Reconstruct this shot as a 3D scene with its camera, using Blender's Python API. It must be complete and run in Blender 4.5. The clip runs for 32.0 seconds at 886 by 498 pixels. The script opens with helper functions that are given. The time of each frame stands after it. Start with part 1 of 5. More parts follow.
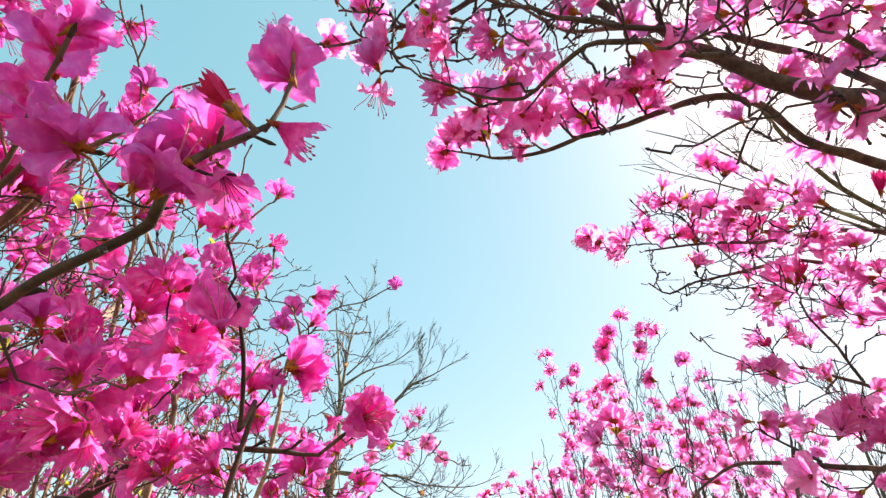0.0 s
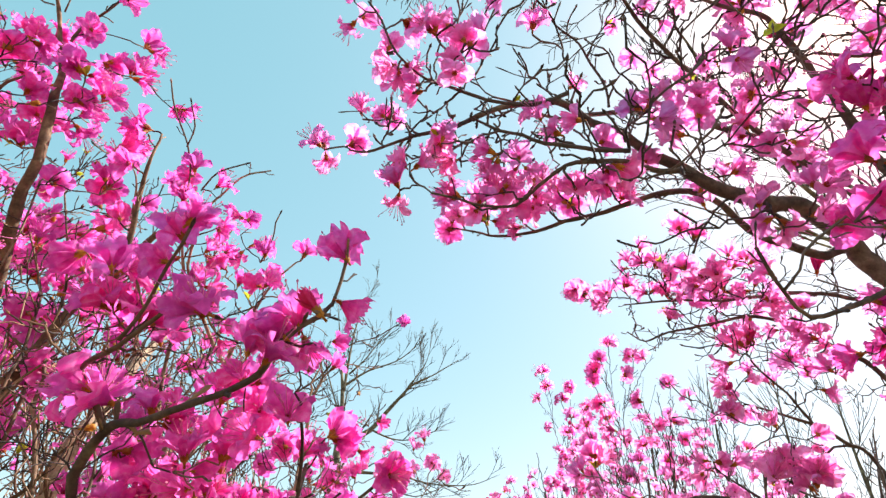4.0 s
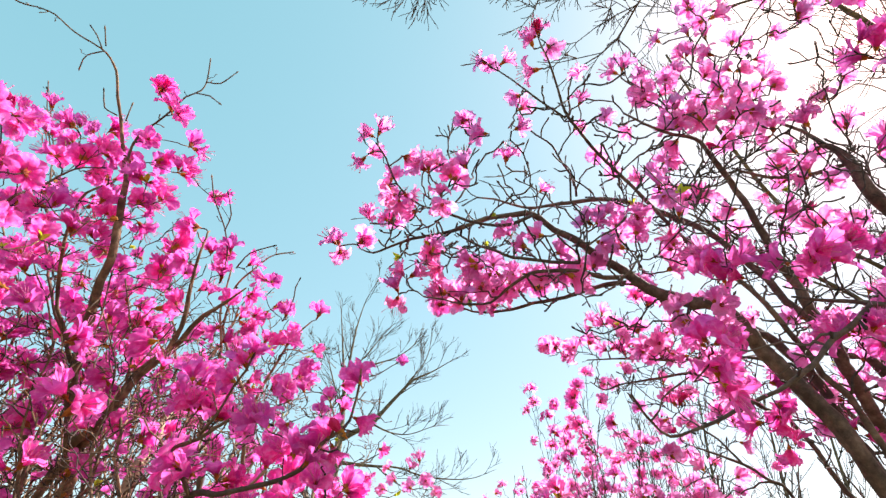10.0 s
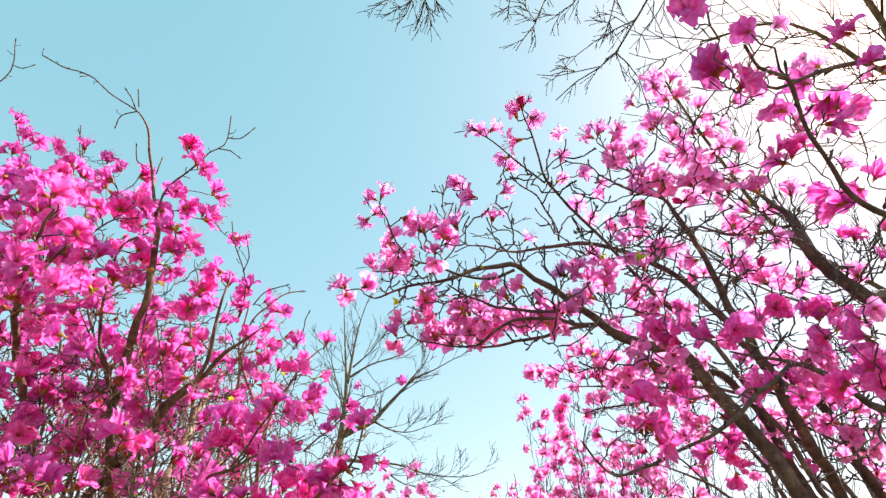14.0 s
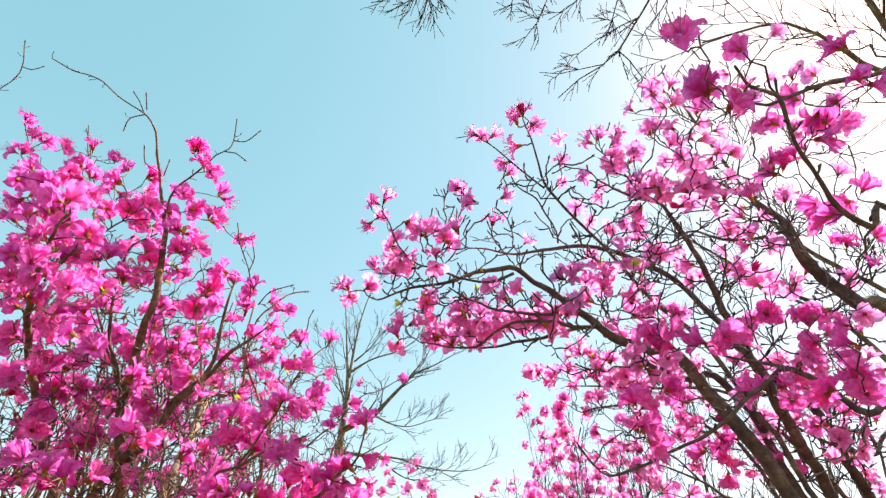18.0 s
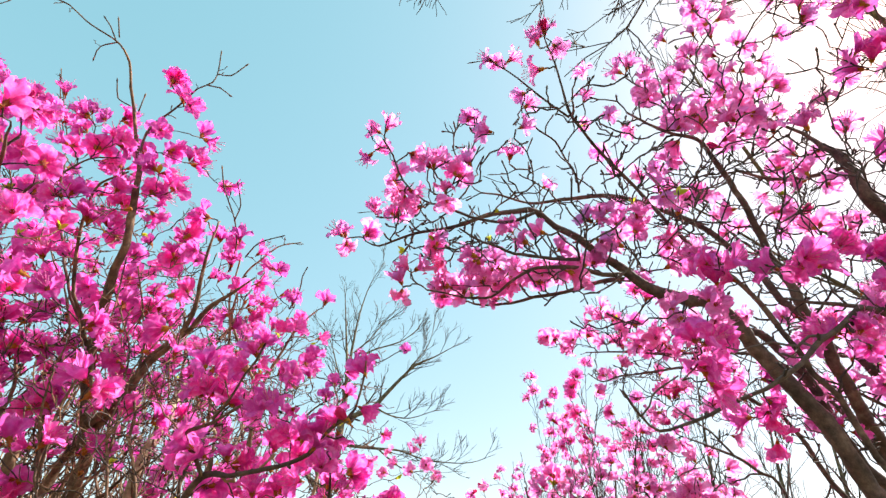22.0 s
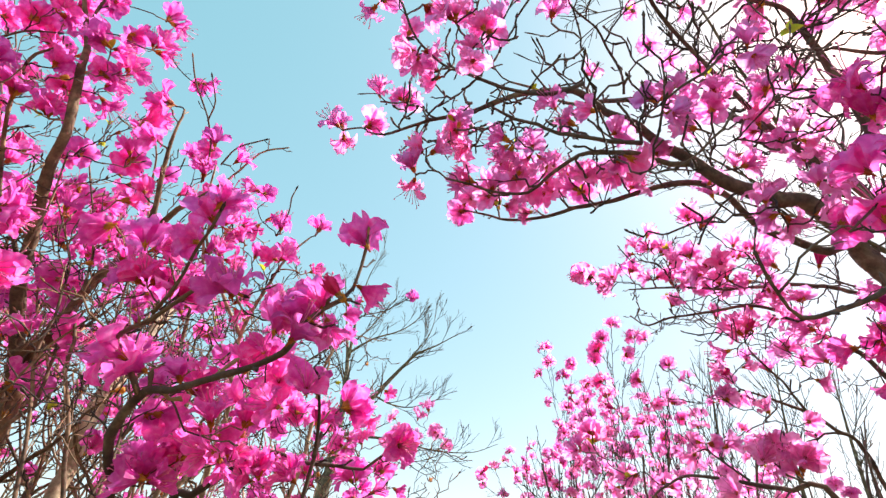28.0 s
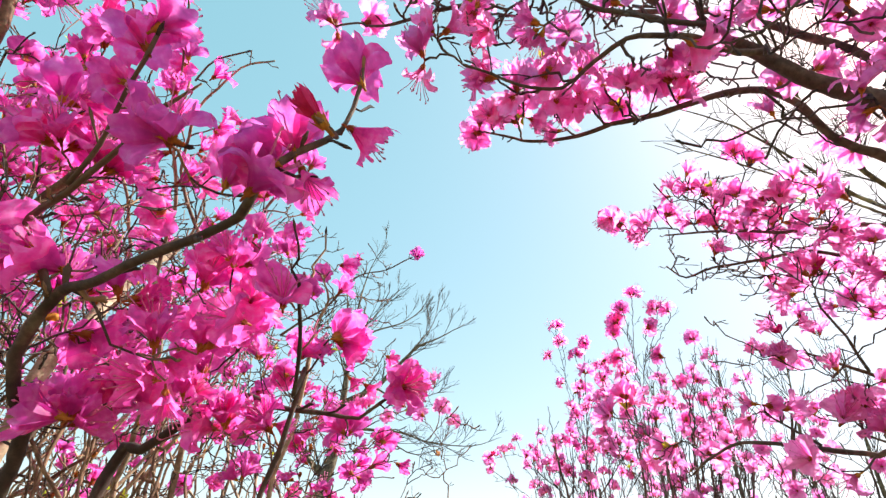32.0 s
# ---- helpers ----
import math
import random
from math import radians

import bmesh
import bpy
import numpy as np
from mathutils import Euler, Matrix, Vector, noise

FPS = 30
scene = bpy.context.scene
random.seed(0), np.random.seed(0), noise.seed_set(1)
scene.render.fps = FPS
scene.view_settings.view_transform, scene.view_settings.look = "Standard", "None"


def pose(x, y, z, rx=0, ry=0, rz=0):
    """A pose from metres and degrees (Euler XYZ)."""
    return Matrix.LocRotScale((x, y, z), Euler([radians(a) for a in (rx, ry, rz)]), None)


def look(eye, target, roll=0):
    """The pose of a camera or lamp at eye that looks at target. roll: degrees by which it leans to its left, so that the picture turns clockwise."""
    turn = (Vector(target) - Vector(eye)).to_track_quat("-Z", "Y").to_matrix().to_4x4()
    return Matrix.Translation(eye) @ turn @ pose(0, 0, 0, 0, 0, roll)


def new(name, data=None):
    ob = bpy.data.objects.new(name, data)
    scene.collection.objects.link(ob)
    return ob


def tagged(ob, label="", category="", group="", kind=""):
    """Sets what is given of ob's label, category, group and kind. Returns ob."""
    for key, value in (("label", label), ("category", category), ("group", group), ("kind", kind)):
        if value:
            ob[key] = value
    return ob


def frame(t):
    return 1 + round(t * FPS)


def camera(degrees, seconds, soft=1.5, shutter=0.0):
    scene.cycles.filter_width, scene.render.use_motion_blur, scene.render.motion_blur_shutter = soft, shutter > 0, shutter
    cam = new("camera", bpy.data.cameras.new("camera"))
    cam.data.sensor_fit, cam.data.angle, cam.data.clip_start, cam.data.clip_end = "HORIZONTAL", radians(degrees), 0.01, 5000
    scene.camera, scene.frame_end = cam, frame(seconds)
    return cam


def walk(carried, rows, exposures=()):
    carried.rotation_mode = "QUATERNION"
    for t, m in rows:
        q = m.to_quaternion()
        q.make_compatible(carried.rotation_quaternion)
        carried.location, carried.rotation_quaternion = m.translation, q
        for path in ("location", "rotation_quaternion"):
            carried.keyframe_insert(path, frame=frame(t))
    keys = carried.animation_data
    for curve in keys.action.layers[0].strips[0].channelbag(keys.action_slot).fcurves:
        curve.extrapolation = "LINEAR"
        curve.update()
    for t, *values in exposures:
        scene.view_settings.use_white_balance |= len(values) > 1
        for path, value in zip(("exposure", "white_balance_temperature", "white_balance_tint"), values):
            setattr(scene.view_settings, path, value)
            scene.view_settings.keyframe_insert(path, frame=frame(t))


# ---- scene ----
cam = camera(80.6, 32.0, soft=1.4)
METRES, EYE, TILT, LEAN, TURN = 1.25, 1.5, 38.0, 0.0, 0.0
ROWS = [
    (0.0, 0.0, 0.0, 0.0, 0.0, 0.0, -0.0),
    (0.5, -0.0001, -0.011, 0.0106, -0.05, -0.04, -0.04),
    (1.0, -0.0008, -0.0242, 0.0209, 0.03, -0.08, -0.13),
    (1.5, -0.0012, -0.0372, 0.0319, 0.11, -0.14, -0.16),
    (2.0, -0.0023, -0.0501, 0.0431, 0.18, -0.23, -0.23),
    (2.5, -0.0039, -0.0632, 0.0541, 0.18, -0.27, -0.26),
    (3.0, -0.005, -0.0762, 0.0646, 0.19, -0.3, -0.26),
    (3.5, -0.0055, -0.0891, 0.0757, 0.18, -0.35, -0.31),
    (5.5, -0.005, -0.1374, 0.1194, 0.09, -0.64, -0.53),
    (6.0, -0.0036, -0.1503, 0.1303, 0.16, -0.72, -0.62),
    (6.5, -0.0017, -0.1628, 0.1407, 0.19, -0.77, -0.64),
    (7.0, -0.0002, -0.1754, 0.1516, 0.23, -0.85, -0.73),
    (7.5, 0.0015, -0.1882, 0.1623, 0.27, -0.92, -0.81),
    (8.0, 0.0038, -0.1994, 0.1734, 0.37, -1.07, -0.91),
    (8.5, 0.0054, -0.2125, 0.1835, 0.41, -1.11, -0.98),
    (9.0, 0.0068, -0.2243, 0.1946, 0.41, -1.2, -1.03),
    (9.5, 0.0087, -0.236, 0.2058, 0.42, -1.3, -1.09),
    (10.0, 0.01, -0.2486, 0.2168, 0.43, -1.39, -1.16),
    (10.5, 0.0116, -0.2604, 0.2275, 0.46, -1.47, -1.25),
    (11.0, 0.0136, -0.2728, 0.238, 0.51, -1.54, -1.3),
    (11.5, 0.0146, -0.2848, 0.249, 0.53, -1.62, -1.36),
    (12.0, 0.0158, -0.2965, 0.2595, 0.53, -1.7, -1.39),
    (12.5, 0.0181, -0.3096, 0.2701, 0.6, -1.74, -1.46),
    (13.0, 0.0197, -0.3228, 0.2809, 0.65, -1.81, -1.53),
    (13.5, 0.0212, -0.3353, 0.2909, 0.69, -1.84, -1.59),
    (14.0, 0.0229, -0.3483, 0.3018, 0.74, -1.88, -1.67),
    (14.5, 0.0236, -0.3613, 0.312, 0.74, -1.91, -1.71),
    (15.0, 0.0243, -0.3748, 0.3226, 0.76, -1.97, -1.77),
    (15.5, 0.0253, -0.388, 0.3334, 0.79, -2.03, -1.84),
    (17.5, 0.025, -0.3797, 0.3275, 0.93, -2.4, -1.99),
    (18.0, 0.0236, -0.3671, 0.3162, 0.94, -2.46, -2.02),
    (18.5, 0.0228, -0.3544, 0.3053, 0.94, -2.53, -2.04),
    (19.0, 0.0209, -0.3419, 0.2946, 0.94, -2.6, -2.06),
    (19.5, 0.0198, -0.3296, 0.2837, 0.96, -2.67, -2.07),
    (20.0, 0.0173, -0.3174, 0.273, 0.93, -2.75, -2.09),
    (20.5, 0.0155, -0.3053, 0.262, 0.92, -2.81, -2.09),
    (21.0, 0.0141, -0.2933, 0.2518, 0.94, -2.88, -2.12),
    (21.5, 0.0115, -0.2811, 0.241, 0.89, -2.92, -2.14),
    (22.0, 0.0106, -0.2684, 0.23, 0.93, -2.97, -2.17),
    (22.5, 0.0089, -0.2562, 0.2188, 0.95, -3.01, -2.21),
    (23.0, 0.0064, -0.244, 0.2078, 0.93, -3.05, -2.22),
    (23.5, 0.0045, -0.2323, 0.1974, 0.93, -3.1, -2.24),
    (24.0, 0.0027, -0.2201, 0.1868, 0.96, -3.16, -2.26),
    (24.5, 0.0011, -0.2081, 0.1759, 0.99, -3.21, -2.26),
    (25.0, -0.001, -0.1958, 0.1653, 1.0, -3.26, -2.28),
    (25.5, -0.0027, -0.1827, 0.154, 1.0, -3.34, -2.3),
    (27.5, -0.0091, -0.1331, 0.1103, 1.04, -3.49, -2.37),
    (28.0, -0.0109, -0.1207, 0.0999, 1.02, -3.57, -2.35),
    (28.5, -0.0125, -0.1086, 0.0894, 1.02, -3.62, -2.36),
    (29.0, -0.0141, -0.096, 0.0787, 1.01, -3.66, -2.37),
    (29.5, -0.0151, -0.0842, 0.0679, 1.05, -3.71, -2.37),
    (30.0, -0.0163, -0.0724, 0.0572, 1.1, -3.75, -2.41),
    (30.5, -0.0177, -0.06, 0.0465, 1.1, -3.8, -2.41),
    (31.0, -0.0186, -0.0479, 0.036, 1.16, -3.86, -2.44),
    (31.5, -0.0196, -0.0355, 0.0258, 1.2, -3.93, -2.45),
    (32.0, -0.0206, -0.0232, 0.0154, 1.2, -3.99, -2.44),
]
walk(cam, [(t, pose(0, 0, EYE, TILT, LEAN, TURN) @ pose(METRES * x, METRES * y, METRES * z, 90 + pitch, roll, yaw)) for t, x, y, z, yaw, pitch, roll in ROWS],
     exposures=[(0.0, 0.72), (32.0, 0.72)])

# ---- light: a hazy spring sky and one low sun ahead, beyond the arching bush ----
SUN_AZIMUTH, SUN_HEIGHT = radians(62), radians(47)
world = bpy.data.worlds.new("sky")
scene.world = world
world.use_nodes = True
wn, wl = world.node_tree.nodes, world.node_tree.links
sky = wn.new("ShaderNodeTexSky")
sky.sky_type, sky.sun_disc = "NISHITA", False
sky.sun_elevation, sky.sun_rotation = SUN_HEIGHT, SUN_AZIMUTH
sky.air_density, sky.dust_density, sky.ozone_density = 1.0, 0.85, 1.0
tint = wn.new("ShaderNodeMix")
tint.data_type, tint.blend_type = "RGBA", "MULTIPLY"
tint.inputs[0].default_value = 1.0
tint.inputs[7].default_value = (1.14, 0.72, 0.60, 1)
wl.new(sky.outputs[0], tint.inputs[6])
haze = wn.new("ShaderNodeMix")
haze.data_type, haze.blend_type = "RGBA", "ADD"
haze.inputs[0].default_value = 1.0
haze.inputs[7].default_value = (0.60, 2.28, 2.43, 1)
wl.new(tint.outputs[2], haze.inputs[6])
wl.new(haze.outputs[2], wn["Background"].inputs[0])
wn["Background"].inputs[1].default_value = 0.12

sun_dir = Vector((math.sin(SUN_AZIMUTH) * math.cos(SUN_HEIGHT), math.cos(SUN_AZIMUTH) * math.cos(SUN_HEIGHT), math.sin(SUN_HEIGHT)))
sun = new("sun", bpy.data.lights.new("sun", "SUN"))
sun.data.energy, sun.data.angle, sun.data.color = 7.2, radians(0.6), (1.0, 0.94, 0.86)
sun.matrix_world = look(sun_dir * 60, (0, 0, 0))


# ---- materials ----
def shader(name):
    m = bpy.data.materials.new(name)
    m.use_nodes = True
    nt = m.node_tree
    return m, nt, nt.nodes["Principled BSDF"], nt.nodes["Material Output"]


def noise_tex(nt, scale, detail=4.0, rough=0.6, coord="Object"):
    tc = nt.nodes.new("ShaderNodeTexCoord")
    n = nt.nodes.new("ShaderNodeTexNoise")
    n.inputs["Scale"].default_value, n.inputs["Detail"].default_value, n.inputs["Roughness"].default_value = scale, detail, rough
    nt.links.new(tc.outputs[coord], n.inputs["Vector"])
    return n


def ramp(nt, source, stops):
    r = nt.nodes.new("ShaderNodeValToRGB")
    e = r.color_ramp.elements
    while len(e) < len(stops):
        e.new(0.5)
    for k, (p, c) in enumerate(stops):
        e[k].position, e[k].color = p, (*c, 1)
    nt.links.new(source, r.inputs[0])
    return r


def mix_rgb(nt, a, b, fac, mode="MIX"):
    m = nt.nodes.new("ShaderNodeMix")
    m.data_type, m.blend_type = "RGBA", mode
    for sock, v in ((m.inputs[0], fac), (m.inputs[6], a), (m.inputs[7], b)):
        if isinstance(v, (float, int)):
            sock.default_value = v
        elif isinstance(v, tuple):
            sock.default_value = (*v, 1)
        else:
            nt.links.new(v, sock)
    return m.outputs[2]


def bark(name, dark, mid, pale, scale=60.0, lichen=0.0, odd=None):
    """Bark: streaked grain, patches of wear, lichen, fine cracks."""
    m, nt, b, out = shader(name)
    grain = noise_tex(nt, scale, 6.0, 0.7)
    patch = noise_tex(nt, scale * 0.16, 3.0, 0.55)
    c1 = ramp(nt, grain.outputs[0], [(0.3, dark), (0.52, mid), (0.75, pale)])
    c2 = ramp(nt, patch.outputs[0], [(0.38, (0.55, 0.52, 0.5)), (0.62, (1.15, 1.1, 1.05))])
    c = mix_rgb(nt, c1.outputs[0], c2.outputs[0], 1.0, "MULTIPLY")
    if odd:
        # young picks random twigs for the odd tint; lighter tints imitate sunlit twigs
        geo = nt.nodes.new("ShaderNodeNewGeometry")
        young = ramp(nt, geo.outputs["Random Per Island"], [(0.45, (0, 0, 0)), (0.95, (1, 1, 1))])
        c = mix_rgb(nt, c, odd, young.outputs[0])
    if lichen:
        spots = noise_tex(nt, scale * 0.5, 3.0, 0.5)
        lr = ramp(nt, spots.outputs[0], [(0.60, (0, 0, 0)), (0.68, (lichen,) * 3)])
        c = mix_rgb(nt, c, (0.30, 0.31, 0.19), lr.outputs[0])
    nt.links.new(c, b.inputs["Base Color"])
    b.inputs["Roughness"].default_value = 0.82
    bump = nt.nodes.new("ShaderNodeBump")
    bump.inputs["Strength"].default_value, bump.inputs["Distance"].default_value = 0.6, 0.002
    nt.links.new(grain.outputs[0], bump.inputs["Height"])
    nt.links.new(bump.outputs[0], b.inputs["Normal"])
    return m


def thin(name, stops, through_tint, share, scale, rough=0.5, spread=0.12, hue=0.02, heart=None):
    """A petal or leaf: a thin sheet that lets part of the light through, each one a little different."""
    m, nt, b, out = shader(name)
    n = noise_tex(nt, scale, 3.0, 0.6)
    info = nt.nodes.new("ShaderNodeObjectInfo")
    col = ramp(nt, n.outputs[0], stops).outputs[0]
    if heart:
        # the throat of the flower is deeper in colour than its edge
        tc = nt.nodes.new("ShaderNodeTexCoord")
        far = nt.nodes.new("ShaderNodeVectorMath")
        far.operation = "LENGTH"
        nt.links.new(tc.outputs["Object"], far.inputs[0])
        throat = nt.nodes.new("ShaderNodeMapRange")
        throat.inputs["From Min"].default_value, throat.inputs["From Max"].default_value = 0.006, 0.024
        nt.links.new(far.outputs["Value"], throat.inputs["Value"])
        col = mix_rgb(nt, mix_rgb(nt, col, heart, 1.0, "MULTIPLY"), col, throat.outputs[0])
    hsv = nt.nodes.new("ShaderNodeHueSaturation")
    for sock, lo, hi in (("Hue", 0.5 - hue, 0.5 + hue), ("Value", 1 - spread, 1 + spread)):
        mr = nt.nodes.new("ShaderNodeMapRange")
        mr.inputs["To Min"].default_value, mr.inputs["To Max"].default_value = lo, hi
        nt.links.new(info.outputs["Random"], mr.inputs["Value"])
        nt.links.new(mr.outputs[0], hsv.inputs[sock])
    nt.links.new(col, hsv.inputs["Color"])
    nt.links.new(hsv.outputs[0], b.inputs["Base Color"])
    b.inputs["Roughness"].default_value = rough
    b.inputs["Specular IOR Level"].default_value = 0.25
    tr = nt.nodes.new("ShaderNodeBsdfTranslucent")
    nt.links.new(mix_rgb(nt, hsv.outputs[0], through_tint, 0.5), tr.inputs["Color"])
    mx = nt.nodes.new("ShaderNodeMixShader")
    mx.inputs[0].default_value = share
    nt.links.new(b.outputs[0], mx.inputs[1])
    nt.links.new(tr.outputs[0], mx.inputs[2])
    nt.links.new(mx.outputs[0], out.inputs["Surface"])
    return m


# wide stops and spread also put sunlit highlights and shadows into the petal colour
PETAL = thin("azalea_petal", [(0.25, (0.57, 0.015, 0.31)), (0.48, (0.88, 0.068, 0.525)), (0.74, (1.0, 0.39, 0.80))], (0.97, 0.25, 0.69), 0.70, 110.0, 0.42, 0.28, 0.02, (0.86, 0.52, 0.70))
# partly a paler azalea, partly backlight and flare put into the petal colour
PALE_BACKLIT_PETAL = thin("pale_backlit_azalea_petal", [(0.25, (0.70, 0.063, 0.40)), (0.48, (0.91, 0.20, 0.61)), (0.74, (1.0, 0.49, 0.82))], (0.98, 0.44, 0.79), 0.82, 110.0, 0.42, 0.22, 0.02, (0.93, 0.70, 0.82))
BUD_RED = thin("azalea_bud", [(0.3, (0.50, 0.01, 0.13)), (0.7, (0.72, 0.03, 0.26))], (0.8, 0.03, 0.2), 0.3, 90.0)
STAMEN = thin("stamen", [(0.3, (0.62, 0.10, 0.34)), (0.7, (0.85, 0.35, 0.55))], (0.9, 0.3, 0.5), 0.3, 200.0)
CALYX = thin("bud_scale", [(0.3, (0.20, 0.05, 0.02)), (0.55, (0.46, 0.14, 0.03)), (0.8, (0.52, 0.30, 0.05))], (0.8, 0.30, 0.04), 0.3, 160.0, 0.6, 0.3, 0.03)
YOUNG_LEAF = thin("young_leaf", [(0.3, (0.42, 0.44, 0.03)), (0.7, (0.66, 0.66, 0.07))], (0.75, 0.85, 0.06), 0.5, 90.0, 0.5, 0.2, 0.02)
BARK_DARK = bark("azalea_bark_dark", (0.024, 0.014, 0.012), (0.072, 0.042, 0.032), (0.17, 0.11, 0.08), 60.0, 0.18)
BARK_WARM = bark("azalea_bark_warm", (0.050, 0.028, 0.017), (0.19, 0.108, 0.060), (0.42, 0.28, 0.16))
BARK_PALE = bark("azalea_bark_pale", (0.16, 0.11, 0.07), (0.42, 0.32, 0.21), (0.62, 0.52, 0.38))
BARK_TREE = bark("tree_bark", (0.035, 0.027, 0.02), (0.16, 0.125, 0.08), (0.40, 0.33, 0.22), 18.0, 0.6)
TWIG_DARK = bark("twig_dark", (0.022, 0.014, 0.013), (0.055, 0.036, 0.030), (0.13, 0.09, 0.07), 150.0, odd=(0.30, 0.17, 0.09))
# lighter than the dark twig: flare from the sun put into its colour
TWIG_FLARE_GREY = bark("twig_flare_grey", (0.022, 0.017, 0.016), (0.062, 0.046, 0.041), (0.15, 0.115, 0.095), 150.0, odd=(0.14, 0.105, 0.09))
# bark of the sunward bushes, lightened to imitate sun flare
BARK_FLARE_GREY = bark("azalea_bark_flare_grey", (0.045, 0.030, 0.025), (0.135, 0.092, 0.072), (0.28, 0.20, 0.155), 60.0, 0.18)
TREE_TWIG = bark("tree_twig", (0.022, 0.018, 0.013), (0.060, 0.050, 0.034), (0.14, 0.115, 0.08), 40.0)
TWIG_WARM = bark("twig_warm", (0.075, 0.038, 0.02), (0.27, 0.145, 0.07), (0.48, 0.31, 0.16), 150.0, odd=(0.09, 0.05, 0.03))


# ---- shapes ----
def mesh_of(name, verts, faces, material, smooth=True):
    me = bpy.data.meshes.new(name)
    me.from_pydata([tuple(v) for v in verts], [], faces)
    me.materials.append(material)
    if smooth:
        me.polygons.foreach_set("use_smooth", [True] * len(me.polygons))
    me.update()
    return me


def part(name, me, parent, label="", kind="", m=None):
    """One mesh as an object of its own under a thing or a part."""
    ob = new(name, me)
    ob.parent = parent
    if m is not None:
        ob.matrix_basis = m
    return tagged(ob, label, "", "", kind)


def thing(name, place, label, category, group="", kind=""):
    ob = new(name)
    ob.location = place
    ob.empty_display_size = 0.1
    return tagged(ob, label, category, group, kind)


def spline(points, step):
    """A smooth line through points (x, y, z, radius), sampled about every step metres."""
    p = np.array(points, float)
    q = np.vstack([2 * p[0] - p[1], p, 2 * p[-1] - p[-2]])
    rows = []
    for i in range(1, len(q) - 2):
        n = max(1, int(np.linalg.norm(q[i + 1, :3] - q[i, :3]) / step))
        for k in range(n):
            t = k / n
            rows.append(0.5 * (2 * q[i] + (q[i + 1] - q[i - 1]) * t + (2 * q[i - 1] - 5 * q[i] + 4 * q[i + 1] - q[i + 2]) * t * t
                               + (3 * q[i] - q[i - 1] - 3 * q[i + 1] + q[i + 2]) * t ** 3))
    rows.append(q[-2])
    rows = np.array(rows)
    rows[:, 3] = np.maximum(rows[:, 3], 0.0004)
    return rows


def tube(rows, sides, verts, faces, rough=0.0, rng=random):
    """A tapering round stem along rows of (x, y, z, radius), added to verts and faces."""
    n, base = len(rows), len(verts)
    tangents = np.gradient(rows[:, :3], axis=0)
    tangents /= np.linalg.norm(tangents, axis=1)[:, None] + 1e-12
    side = np.cross(tangents[0], (0.31, 0.17, 0.93))
    side /= np.linalg.norm(side) + 1e-12
    for i in range(n):
        side = side - tangents[i] * side.dot(tangents[i])
        side /= np.linalg.norm(side) + 1e-12
        up = np.cross(tangents[i], side)
        knob = 1 + rough * rng.uniform(-0.6, 1.0)
        for k in range(sides):
            a = 2 * math.pi * k / sides
            r = rows[i, 3] * knob * (1 + rough * rng.uniform(-0.5, 0.5))
            verts.append(rows[i, :3] + r * (math.cos(a) * side + math.sin(a) * up))
    for i in range(n - 1):
        a, b = base + i * sides, base + (i + 1) * sides
        for k in range(sides):
            j = (k + 1) % sides
            faces.append((a + k, a + j, b + j, b + k))
    faces.append(tuple(base + k for k in reversed(range(sides))))
    faces.append(tuple(base + (n - 1) * sides + k for k in range(sides)))


def aim(place, direction, spin, scale=1.0):
    """A pose at place whose z axis points along direction."""
    q = Vector(direction).normalized().to_track_quat("Z", "Y")
    return Matrix.Translation(Vector(place)) @ q.to_matrix().to_4x4() @ Matrix.Rotation(spin, 4, "Z") @ Matrix.Scale(scale, 4)


